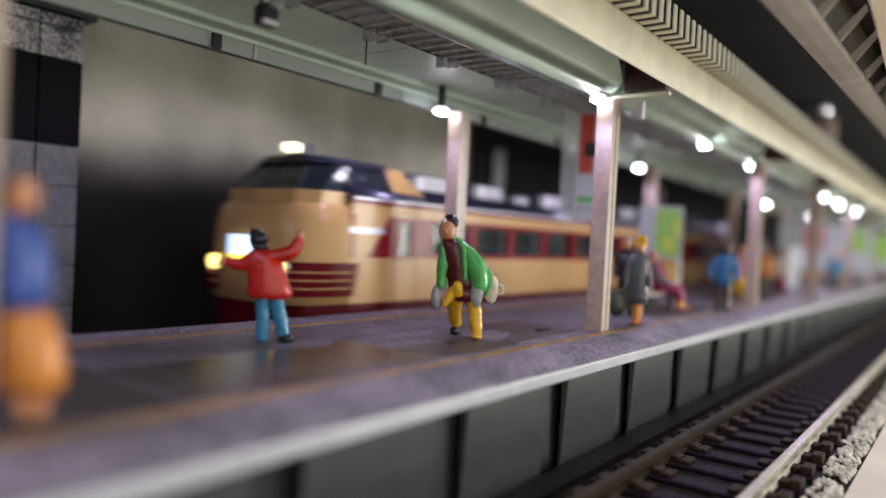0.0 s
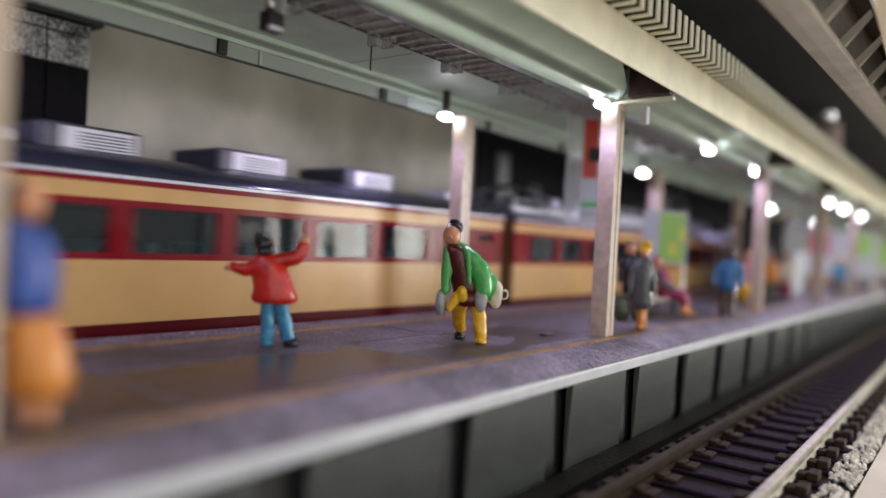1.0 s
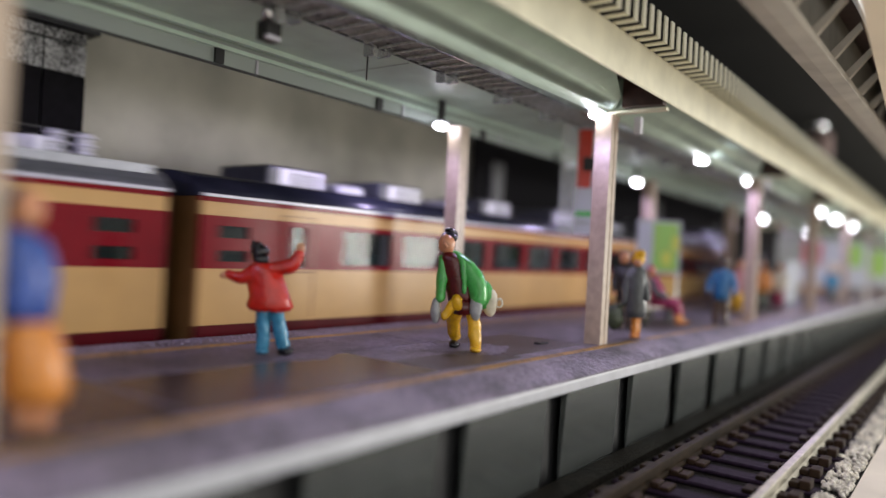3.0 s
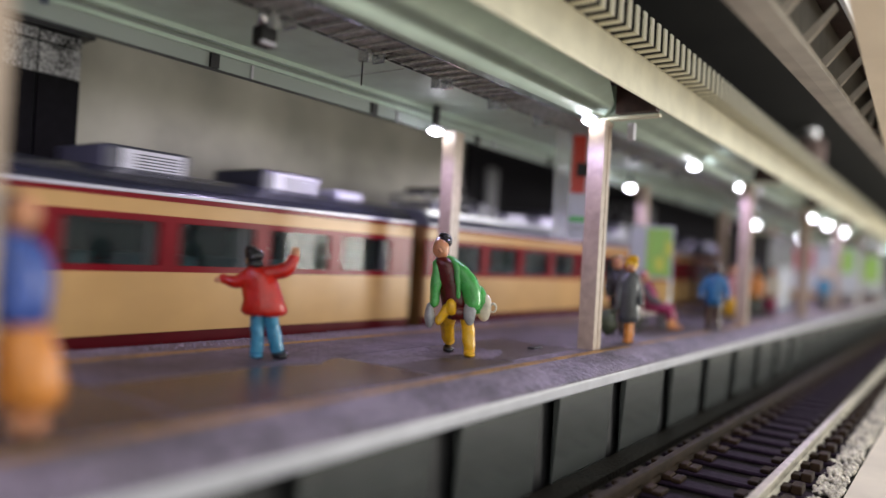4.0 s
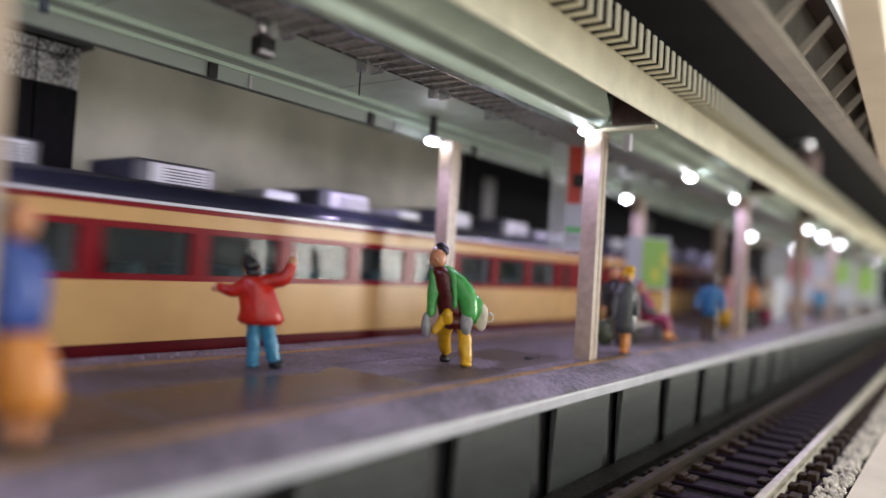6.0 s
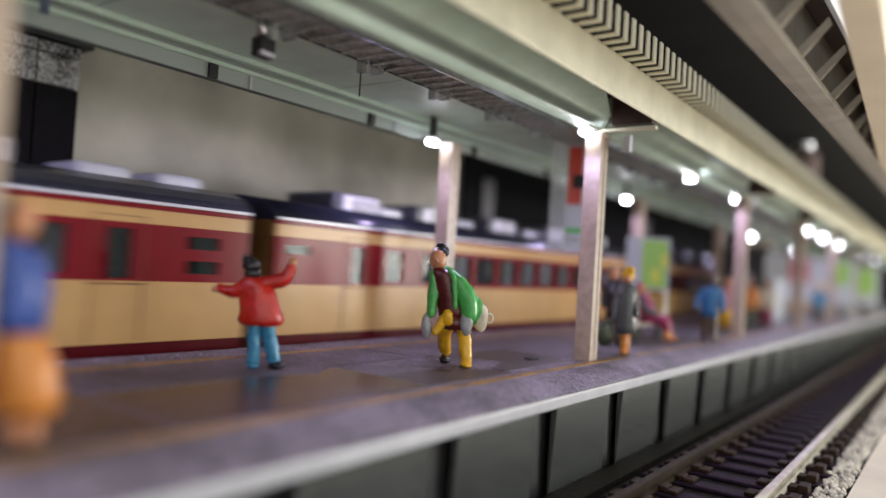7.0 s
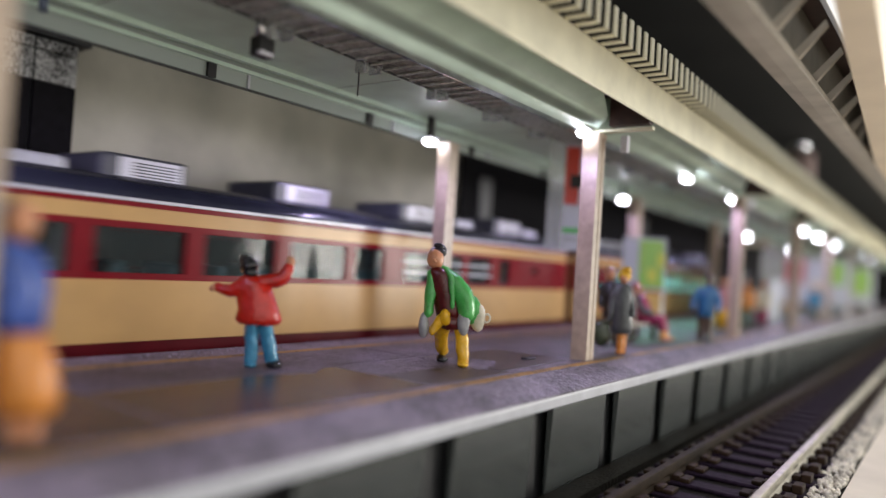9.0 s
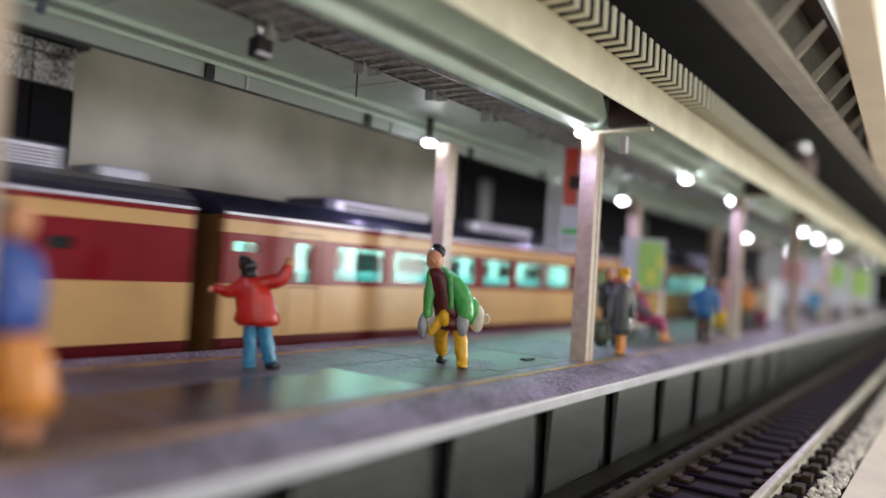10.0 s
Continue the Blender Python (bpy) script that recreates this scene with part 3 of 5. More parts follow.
def vent(car, x, long=5.5):
    bm = bmesh.new()
    box(bm, x, x + long, -3.4, 3.4, 16.5, 18.3)
    bevel(bm, 0.7, 3)
    part("roof_vent", bm, GUTTER, car, "low white roof ventilator")


def pantograph(car, x, up):
    """up: the height of the collector over the roof."""
    p = part("pantograph_base", boxes((x, x + 13, -4.6, -4.0, 18.2, 18.6), (x, x + 13, 4.0, 4.6, 18.2, 18.6), (x + 1, x + 1.7, -4.6, 4.6, 18.2, 18.6), (x + 11, x + 11.7, -4.6, 4.6, 18.2, 18.6)), AC_DARK, car)
    bm = bmesh.new()
    for px in (x + 1, x + 12):
        for py in (-4.3, 4.3):
            tube(bm, (px, py, 16.4), (px, py, 18.2), 0.55, 0.45, 8)
    part("insulator", bm, GUTTER, p)
    bm = bmesh.new()
    top, knee = 18.4 + up, 18.4 + up * 0.48
    for s in (-1, 1):
        tube(bm, (x + 3.5, s * 3.6, 18.5), (x - 1.2, s * 3.2, knee), 0.24)
        tube(bm, (x + 9.5, s * 3.6, 18.5), (x + 14.2, s * 3.2, knee), 0.24)
        tube(bm, (x - 1.2, s * 3.2, knee), (x + 5.2, s * 2.4, top), 0.18)
        tube(bm, (x + 14.2, s * 3.2, knee), (x + 7.8, s * 2.4, top), 0.18)
    tube(bm, (x - 1.2, -3.2, knee), (x - 1.2, 3.2, knee), 0.11)
    tube(bm, (x + 14.2, -3.2, knee), (x + 14.2, 3.2, knee), 0.11)
    part("frame", bm, PANTO, p)
    bm = bmesh.new()
    for px in (x + 5.0, x + 7.6):
        box(bm, px, px + 0.9, -5.2, 5.2, top, top + 0.55)
        for s in (-1, 1):
            tube(bm, (px + 0.35, s * 5.2, top + 0.15), (px + 0.35, s * 6.6, top - 0.9), 0.18)
    box(bm, x + 4.2, x + 9.0, -1.8, 1.8, top - 0.25, top)
    part("collector", bm, BLACK, p)


def bogie(car, x):
    b = part("bogie", boxes((x, x + 17, -6.4, -5.4, -7.6, -4.2), (x, x + 17, 5.4, 6.4, -7.6, -4.2), (x + 6, x + 11, -6, 6, -6.5, -3.5)), UNDER, car)
    for wx in (x + 1.7, x + 15.3):
        bm = bmesh.new()
        tube(bm, (wx, -4.9, -6.25), (wx, -4.0, -6.25), 2.7, 2.7, 18)
        tube(bm, (wx, 4.0, -6.25), (wx, 4.9, -6.25), 2.7, 2.7, 18)
        tube(bm, (wx, -5.4, -6.25), (wx, 5.4, -6.25), 0.5, 0.5, 8)
        part("wheel", bm, RAIL, b)


PANES = {}


def window(car, x, wide, z0=7.35, z1=11.75, blind=False):
    """A framed window in each side."""
    key = (round(wide, 1), z0, z1)
    if key not in PANES:
        meshes = []
        for s in (-1, 1):
            bm = bmesh.new()
            y0, y1 = sorted((s * (SIDE - 0.62), s * (SIDE + 0.03)))
            e = 0.16
            for row in ((0, wide, z0, z0 + e), (0, wide, z1 - e, z1), (0, e, z0 + e, z1 - e), (wide - e, wide, z0 + e, z1 - e)):
                box(bm, row[0], row[1], y0, y1, row[2], row[3])
            me = mesh_of("window", bm, RED)
            bm = bmesh.new()
            y0, y1 = sorted((s * (SIDE - 0.42), s * (SIDE - 0.24)))
            box(bm, e, wide - e, y0, y1, z0 + e, z1 - e)
            meshes.append((me, mesh_of("pane", bm, WINDOW)))
        PANES[key] = meshes
    for me, pane in PANES[key]:
        w = part("window", me, None, car, at=(x, 0, 0))
        p = part("pane", pane, None, w)
        p.visible_shadow = False


def holed_panel(x0, x1, z0, z1, holes, side, thick=0.6, out=0.0):
    """One side sheet of a car with openings cut through it, as a single connected mesh."""
    xs = sorted({x0, x1, *[h[0] for h in holes], *[h[0] + h[1] for h in holes]})
    zs = sorted({z0, z1, *[h[2] for h in holes], *[h[3] for h in holes]})
    y = side * (SIDE + out)
    bm = bmesh.new()
    v = {(i, k): bm.verts.new((x, y, z)) for i, x in enumerate(xs) for k, z in enumerate(zs)}
    for i in range(len(xs) - 1):
        for k in range(len(zs) - 1):
            cx, cz = (xs[i] + xs[i + 1]) / 2, (zs[k] + zs[k + 1]) / 2
            if not any(h[0] < cx < h[0] + h[1] and h[2] < cz < h[3] for h in holes):
                bm.faces.new((v[i, k], v[i + 1, k], v[i + 1, k + 1], v[i, k + 1]))
    for q in [q for q in bm.verts if not q.link_faces]:
        bm.verts.remove(q)
    back = bmesh.ops.extrude_face_region(bm, geom=bm.faces[:])
    for q in back["geom"]:
        if isinstance(q, bmesh.types.BMVert):
            q.co.y -= side * thick
    return bm


def car_body(car, openings, front, rear, doors, nose=False):
    """Painted shell with window and door openings cut through both sides. openings: (x, width, z0, z1)."""
    for s in (-1, 1):
        part("lower_side", holed_panel(front, rear, SILL_Z, BAND0, [], s), CREAM, car, "cream painted lower side")
        part("upper_side", holed_panel(front, rear, BAND1, EAVE0, [], s), CREAM, car, "cream painted upper side")
        part("skirt", holed_panel(front, rear, SKIRT_Z, SILL_Z, [], s, out=-0.1), MAROON, car, "dark maroon skirt")
        part("window_band", holed_panel(front, rear, BAND0, BAND1, openings, s), RED, car, "crimson window band")
        part("eave_stripe", holed_panel(front, rear, EAVE0, EAVE1, [], s, out=0.06), RED, car, "crimson stripe under the eaves")
    for d in doors:
        bm = bmesh.new()
        for s in (-1, 1):
            y0, y1 = sorted((s * (SIDE + 0.02), s * (SIDE + 0.09)))
            for row in ((d, d + 0.07, 1.2, 12.9), (d + 5.0, d + 5.07, 1.2, 12.9), (d, d + 5.07, 12.9, 12.98)):
                box(bm, row[0], row[1], y0, y1, row[2], row[3])
            box(bm, d - 0.3, d + 5.4, y0, y1, 6.45, 6.6)
        part("door_seam", bm, DOOR_GAP, car)
    # inside: floor, ceiling, end walls
    part("floor", boxes((front + 0.4, rear - 0.4, -9.0, 9.0, -1.9, -1.4)), UNDER, car)
    part("end_wall", boxes((rear - 0.6, rear, -9.05, 9.05, SKIRT_Z, 15.2)), END_SHADED, car, "cream end wall darkened by painted-in shade")
    if not nose:
        part("end_wall", boxes((front, front + 0.6, -9.05, 9.05, SKIRT_Z, 15.2)), END_SHADED, car, "cream end wall darkened by painted-in shade")
    part("under_box", boxes((front + 26, rear - 26, -8.4, 8.4, -6.8, -2.0)), UNDER, car)


def gangway(car, x0, x1):
    bm = bmesh.new()
    box(bm, x0, x1, -4.6, 4.6, -1.0, 14.2)
    bevel(bm, 0.4, 2)
    part("gangway", bm, GANGWAY, car, "brown rubber gangway bellows")


def seats(car, front, rear):
    seat = bmesh.new()
    for y in (-7.4, 2.4):
        box(seat, 0, 2.6, y, y + 5.0, -1.3, 3.6)
        box(seat, 2.2, 3.2, y, y + 5.0, 3.6, 8.4)
    bevel(seat, 0.35, 2)
    me = mesh_of("seat_row", seat, SEAT)
    x = front
    while x < rear - 4:
        part("seat_row", me, None, car, at=(x, 0, 0))
        x += 5.9


def make_car(label, windows, doors=(), small=(), louvred=(), units=(), long_units=(), vents=(), pantos=(), lit=False, pale=False, front=2.0, nose=False, drawn=False):
    car = base("train_car", (0, HALF, 0), label, "train car", "cars of the train")
    windows = [(x - 0.2, w + 0.45) for x, w in windows]
    openings = [(x, w, 7.3, 11.85) for x, w in windows] + [(d + 1.1, 2.9, 6.9, 11.9) for d in doors] + [(x, w, z0, z1) for x, w, z0, z1 in small]
    car_body(car, openings, front, REAR, doors, nose)
    for x, w, z0, z1 in openings:
        window(car, x, w, z0, z1)
    # grey lining and drawn curtains behind the glass; lit cars get a white lining that brightens their windows
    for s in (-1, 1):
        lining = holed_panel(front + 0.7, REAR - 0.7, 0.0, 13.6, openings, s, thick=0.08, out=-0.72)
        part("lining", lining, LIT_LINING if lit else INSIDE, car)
    for n, (x, w) in enumerate(() if lit else windows):
        for s in (-1, 1):
            if (n * 7 + (s > 0) * 3) % 5 < 4:
                share = ((0.30, 0.42, 0.34, 0.5) if drawn else (0.12, 0.0, 0.16, 0.1))[(n * 3 + (s > 0)) % 4]
                if not share:
                    continue
                bm = bmesh.new()
                y = s * (SIDE - 0.95)
                prism(bm, [(y - 0.1, 7.4), (y + 0.1, 7.4), (y + 0.1, 11.7), (y - 0.1, 11.7)], x + w * (1 - share), x + w - 0.2)
                part("curtain", bm, CURTAIN, car, "pale drawn curtain")
    for x, w in louvred:
        bm = bmesh.new()
        for s in (-1, 1):
            y0, y1 = sorted((s * (SIDE + 0.04), s * (SIDE + 0.2)))
            for z in (8.7, 10.2):
                box(bm, x - 0.2, x + w + 0.2, y0, y1, z, z + 0.28)
        part("window_bar", bm, GUTTER, car, "pale bars across a window")
    bm = bmesh.new()
    prism(bm, roof_profile(), front - 0.2, REAR + 0.2)
    for f in bm.faces:
        f.smooth = len(f.verts) == 4
    part("roof", bm, MOTOR_ROOF if pale else CAR_ROOF, car)
    # bright reflection along the roof's edge is painted in as a pale gutter
    bm = bmesh.new()
    for s in (-1, 1):
        y0, y1 = sorted((s * (SIDE + 0.02), s * (SIDE + 0.24)))
        box(bm, front, REAR, y0, y1, EAVE1 + 0.02, EAVE1 + 0.32)
    part("gutter", bm, GUTTER, car, "rain gutter, pale for the reflection along the roof's edge")
    if pale:
        for y in (-8.3, -7.2, 7.2, 8.3):
            part("roof_rail", boxes((front + 1, REAR - 1, y - 0.13, y + 0.13, 15.9, 16.75)), CAR_ROOF_PALE, car, "silver-grey roof rail")
        motor_roof(car)
    for x in units:
        air_unit(car, x)
    for x in long_units:
        air_unit(car, x, 23.0, 1.7, 8.6)
    for x in vents:
        vent(car, x)
    for x, up in pantos:
        pantograph(car, x, up)
    seats(car, 18 if nose else 9, REAR - 18)
    if lit:
        part("ceiling_light", boxes((8, REAR - 6, -5.5, 5.5, 13.3, 13.7)), LIT, car, "glowing pale green interior light")
    for x in (14, REAR - 29):
        bogie(car, x)
    gangway(car, REAR, 131.9)
    return car


def roof_box(car, x0, x1, y0, y1, z1, mat, label="", z0=16.4, round_off=0.3):
    bm = bmesh.new()
    box(bm, x0, x1, y0, y1, z0, z1)
    bevel(bm, round_off, 2)
    return part("roof_box", bm, mat, car, label)


def motor_roof(car):
    """Switch boxes, the long ribbed resistor housing, insulators and cables between the pantographs."""
    for x0, x1, y0, y1, z1, mat in ((21.0, 24.6, -5.5, 0.5, 19.4, AC_DARK), (25.2, 28.4, -5.0, 1.0, 19.0, AC_DARK), (29.0, 35.4, -6.6, -1.0, 18.2, AC_CASE), (29.4, 34.8, -0.8, 4.6, 19.0, AC_DARK),
                                    (36.6, 39.4, -4.5, 2.5, 18.4, AC_DARK), (71.0, 77.2, -5.6, -2.2, 17.8, AC_DARK), (77.8, 81.4, -6.7, -3.4, 18.1, AC_CASE), (82.0, 84.8, -6.5, -3.2, 18.6, AC_CASE),
                                    (78.0, 84.0, -2.8, 3.4, 19.0, AC_DARK), (108.6, 110.6, -5.6, -2.2, 19.4, AC_CASE), (111.4, 113.6, -5.2, -1.2, 19.9, AC_DARK), (114.6, 116.2, -5.6, -2.8, 18.2, AC_CASE), (117.0, 118.6, -5.6, -2.8, 18.4, AC_CASE)):
        roof_box(car, x0, x1, y0, y1, z1, mat)
    roof_box(car, 41.0, 46.6, -6.8, -1.2, 18.4, AC_CASE, "low white roof box", round_off=0.5)
    roof_box(car, 46.8, 51.4, -6.2, 6.2, 20.0, AC_DARK, "tall dark roof box", round_off=0.5)
    # resistor housing: tapered ends, dark lid, ribbed silver sides, white boxes along its foot
    bm = bmesh.new()
    low = [bm.verts.new(q) for q in ((51.0, -5.6, 17.9), (71.4, -5.6, 17.9), (71.4, 5.6, 17.9), (51.0, 5.6, 17.9))]
    high = [bm.verts.new(q) for q in ((51.6, -4.3, 20.0), (68.4, -4.3, 20.0), (68.4, 4.3, 20.0), (51.6, 4.3, 20.0))]
    for i in range(4):
        bm.faces.new((low[i], low[(i + 1) % 4], high[(i + 1) % 4], high[i]))
    bm.faces.new(high)
    bm.faces.new(low[::-1])
    housing = part("resistor_housing", bm, CAR_ROOF_PALE, car, "long ribbed silver resistor housing")
    part("lid", boxes((51.4, 68.6, -4.4, 4.4, 20.02, 20.3)), AC_DARK, housing, "dark lid")
    for i in range(6):
        z = 18.15 + 0.3 * i
        y = 5.6 - (z - 17.9) / 2.1 * 1.3
        part("rib", boxes((52.0, 70.8 - 0.45 * i, -y - 0.12, -y + 0.05, z, z + 0.1), (52.0, 70.8 - 0.45 * i, y - 0.05, y + 0.12, z, z + 0.1)), AC_DARK, housing)
    for x in (52.5, 58.6, 64.8):
        for s in (-1, 1):
            y0, y1 = sorted((s * 6.9, s * 4.2))
            roof_box(car, x, x + 5.2, y0, y1, 17.75, AC_CASE, round_off=0.2)
    # drum-shaped breaker
    bm = bmesh.new()
    tube(bm, (72.0, -1.6, 18.3), (72.0, 4.6, 18.3), 1.7, 1.7, 18)
    tube(bm, (75.4, -1.2, 18.2), (75.4, 4.0, 18.2), 1.5, 1.5, 18)
    part("breaker", bm, AC_DARK, car, "dark round circuit breaker")
    roof_box(car, 86.0, 90.4, -4.6, 2.8, 20.2, CAR_ROOF_PALE)
    for i in range(5):
        part("rib", boxes((86.0, 90.4, -4.75, -4.58, 17.2 + 0.55 * i, 17.45 + 0.55 * i)), AC_DARK, car)
    bm = bmesh.new()
    for x, y in ((112.6, -3.2), (119.8, -4.2), (122.4, -4.2), (119.8, 3.4), (122.4, 3.4)):
        tube(bm, (x, y, 16.5), (x, y, 19.3), 0.6, 0.5, 10)
        for z in (17.2, 18.0, 18.8):
            tube(bm, (x, y, z), (x, y, z + 0.25), 0.85, 0.85, 10)
    part("insulator", bm, AC_CASE, car, "pale ribbed insulator")
    bm = bmesh.new()
    tube(bm, (119.8, -4.2, 19.3), (122.4, -4.2, 19.3), 0.16)
    tube(bm, (112.6, -3.2, 19.3), (119.8, -4.2, 19.3), 0.13)
    part("roof_cable", bm, BLACK, car)
    bm = bmesh.new()
    tube(bm, (20.0, 3.6, 18.9), (46.0, 3.6, 18.9), 0.2)
    for x in (22, 28, 34, 40):
        tube(bm, (x, 3.6, 16.6), (x, 3.6, 18.9), 0.35, 0.25, 8)
    part("roof_cable", bm, BLACK, car)


def even(first, step, count, wide):
    return [(first + step * i, wide) for i in range(count)]


def cab_front(car):
    """The rounded nose with a raised driver's cab, lamps, head sign and red grille."""
    bm = bmesh.new()
    # nose: rounded plan, from the skirt to the cab floor
    secs = [(-6.8, 5.6), (-6.2, 7.4), (-4.6, 8.8), (-2.0, 9.5), (2.4, 9.7)]
    levels = [(0.9, 0.0), (6.5, 0.0), (10.5, 0.25), (12.6, 0.7), (13.4, 1.6)]
    grid = []
    for z, back in levels:
        line = []
        for x, half in secs[::-1]:
            line.append((x + back * (x < 2), -half + back * 0.3, z))
        line.append((-7.1 + back, 0, z))
        for x, half in secs:
            line.append((x + back * (x < 2), half - back * 0.3, z))
        grid.append([bm.verts.new(q) for q in line])
    for a, b in zip(grid, grid[1:]):
        for i in range(len(a) - 1):
            bm.faces.new((a[i], a[i + 1], b[i + 1], b[i])).smooth = True
    bm.faces.new(grid[-1])
    bm.faces.new(grid[0][::-1])
    part("nose", bm, CREAM, car, "rounded cream nose")
    bm = bmesh.new()
    lo = [bm.verts.new(q) for q in ((2.4, -9.5, SKIRT_Z - 1), (-4.4, -8.6, SKIRT_Z - 1), (-6.4, -5, SKIRT_Z - 1), (-6.4, 5, SKIRT_Z - 1), (-4.4, 8.6, SKIRT_Z - 1), (2.4, 9.5, SKIRT_Z - 1))]
    hi = [bm.verts.new((v.co.x, v.co.y, SILL_Z)) for v in lo]
    for i in range(6):
        j = (i + 1) % 6
        bm.faces.new((lo[i], lo[j], hi[j], hi[i]))
    bm.faces.new(hi)
    bm.faces.new(lo[::-1])
    part("nose_skirt", bm, MAROON, car)
    # raised cab
    bm = bmesh.new()
    low = [(14.5, -8.9), (-2.2, -8.5), (-4.6, -6.4), (-5.2, 0), (-4.6, 6.4), (-2.2, 8.5), (14.5, 8.9)]
    top = [(11.5, -7.4), (1.0, -7.0), (-1.0, -5.0), (-1.5, 0), (-1.0, 5.0), (1.0, 7.0), (11.5, 7.4)]
    a = [bm.verts.new((x, y, 13.2)) for x, y in low]
    b = [bm.verts.new((x, y, 15.0)) for x, y in low]
    c = [bm.verts.new((x, y, 18.6)) for x, y in top]
    for r0, r1, mat in ((a, b, 0), (b, c, 1)):
        for i in range(7):
            j = (i + 1) % 7
            f = bm.faces.new((r0[i], r0[j], r1[j], r1[i]))
            f.material_index = 0 if i == 6 else mat
    bm.faces.new(c)
    bm.faces.new(a[::-1])
    part("cab", bm, [CREAM, CAB_GLASS], car, "raised driver's cab with dark windows")
    bm = bmesh.new()
    a = [bm.verts.new((x - 0.5 * (x < 8), y * 1.05, 18.62)) for x, y in top]
    b = [bm.verts.new((x, y * 0.8, 19.6)) for x, y in top]
    for i in range(7):
        j = (i + 1) % 7
        bm.faces.new((a[i], a[j], b[j], b[i]))
    bm.faces.new(b)
    bm.faces.new(a[::-1])
    part("cab_roof", bm, CAR_ROOF, car)
    bm = bmesh.new()
    for y in (-8.75, 8.75):
        tube(bm, (-1.7, y * 0.975, 15.0), (1.2, y * 0.82, 18.6), 0.22)
        tube(bm, (10.6, y * 1.0, 15.0), (9.8, y * 0.85, 18.6), 0.3)
        tube(bm, (5.2, y * 0.995, 15.0), (5.4, y * 0.84, 18.6), 0.18)
    for y in (-6.3, 0, 6.3):
        tube(bm, (-5.1 + abs(y) * 0.09, y * 1.0, 15.0), (-1.4 + abs(y) * 0.07, y * 0.8, 18.6), 0.25)
    part("window_post", bm, CAR_ROOF, car)
    bm = bmesh.new()
    for s in (-1, 1):
        v = [bm.verts.new(q) for q in ((10.7, s * 9.1, 14.3), (19, s * 9.2, 14.3), (13.2, s * 7.5, 18.9), (9.9, s * 7.5, 18.9), (10.7, s * 6, 14.3), (19, s * 6, 14.3), (13.2, s * 5, 18.9), (9.9, s * 5, 18.9))]
        for q in ((0, 1, 2, 3), (7, 6, 5, 4), (0, 4, 5, 1), (1, 5, 6, 2), (2, 6, 7, 3), (3, 7, 4, 0)):
            bm.faces.new([v[k] for k in q])
    part("cab_fairing", bm, CREAM, car)
    # lamps and sign
    for y in (-6.0, 6.0):
        bm = bmesh.new()
        tube(bm, (-7.15, y, 5.4), (-5.4, y, 5.4), 0.95, 1.1, 16)
        lamp = part("headlight", bm, HEADLIGHT, car, "glowing yellow headlight")
        bm = bmesh.new()
        tube(bm, (-6.7, y, 5.4), (-5.3, y, 5.4), 1.5, 1.6, 16)
        part("rim", bm, SILVER, lamp)
    bm = bmesh.new()
    tube(bm, (-0.5, -0.75, 20.8), (0.3, -0.75, 20.8), 0.62, 0.62, 12)
    tube(bm, (-0.5, 0.75, 20.8), (0.3, 0.75, 20.8), 0.62, 0.62, 12)
    lamp = part("roof_headlight", bm, ROOF_LAMP, car, "twin glowing roof headlights")
    bm = bmesh.new()
    box(bm, 0.32, 2.2, -1.5, 1.5, 19.4, 21.5)
    bevel(bm, 0.4, 2)
    part("lamp_case", bm, CAR_ROOF, lamp, "dark lamp case")
    for y in (-5.4, 5.4):
        bm = bmesh.new()
        tube(bm, (-5.6, y - 1.0, 12.15), (-5.6, y + 1.0, 12.15), 0.13)
        part("grab_rail", bm, SILVER, car, "thin bright handrail")
    sign = part("head_sign", boxes((-7.5, -7.0, -2.4, 2.4, 5.4, 9.0)), HEADSIGN, car, "lit blue and yellow head sign")
    part("gold_field", boxes((-7.56, -7.51, -2.3, 2.3, 5.5, 6.6)), SIGN_GOLD, sign)
    # red grille wrapping the lower nose
    bm = bmesh.new()
    for s in (-1, 1):
        pts = [(-6.95, s * 4.5), (-6.75, s * 6.2), (-5.9, s * 8.1), (-4.0, s * 9.2), (-1.0, s * 9.78), (3.6, s * 9.85)]
        lo = [bm.verts.new((x - 0.12 + (1.2 if i == 5 else 0) - 1.2 * (i == 5) * 1.8, y, 1.9)) for i, (x, y) in enumerate(pts)]
        hi = [bm.verts.new((x - 0.12, y, 6.1)) for x, y in pts]
        for i in range(5):
            bm.faces.new((lo[i], lo[i + 1], hi[i + 1], hi[i]))
    bmesh.ops.solidify(bm, geom=bm.faces[:], thickness=0.25)
    grille = part("red_grille", bm, RED, car, "crimson lower nose panel")
    bm = bmesh.new()
    for z in (2.9, 3.9, 4.9):
        for s in (-1, 1):
            pts = [(-6.95, s * 4.7), (-6.75, s * 6.3), (-5.9, s * 8.2), (-4.0, s * 9.3), (-1.0, s * 9.9), (2.2, s * 9.95)]
            for p, q in zip(pts, pts[1:]):
                tube(bm, (p[0] - 0.25, p[1], z), (q[0] - 0.25, q[1], z), 0.1, 0.1, 6)
    part("trim_line", bm, CREAM, grille)
    part("name_bar", boxes((1.5, 8.0, -SIDE - 0.06, -SIDE - 0.005, 9.9, 10.7)), GUTTER, car, "raised metal badge")


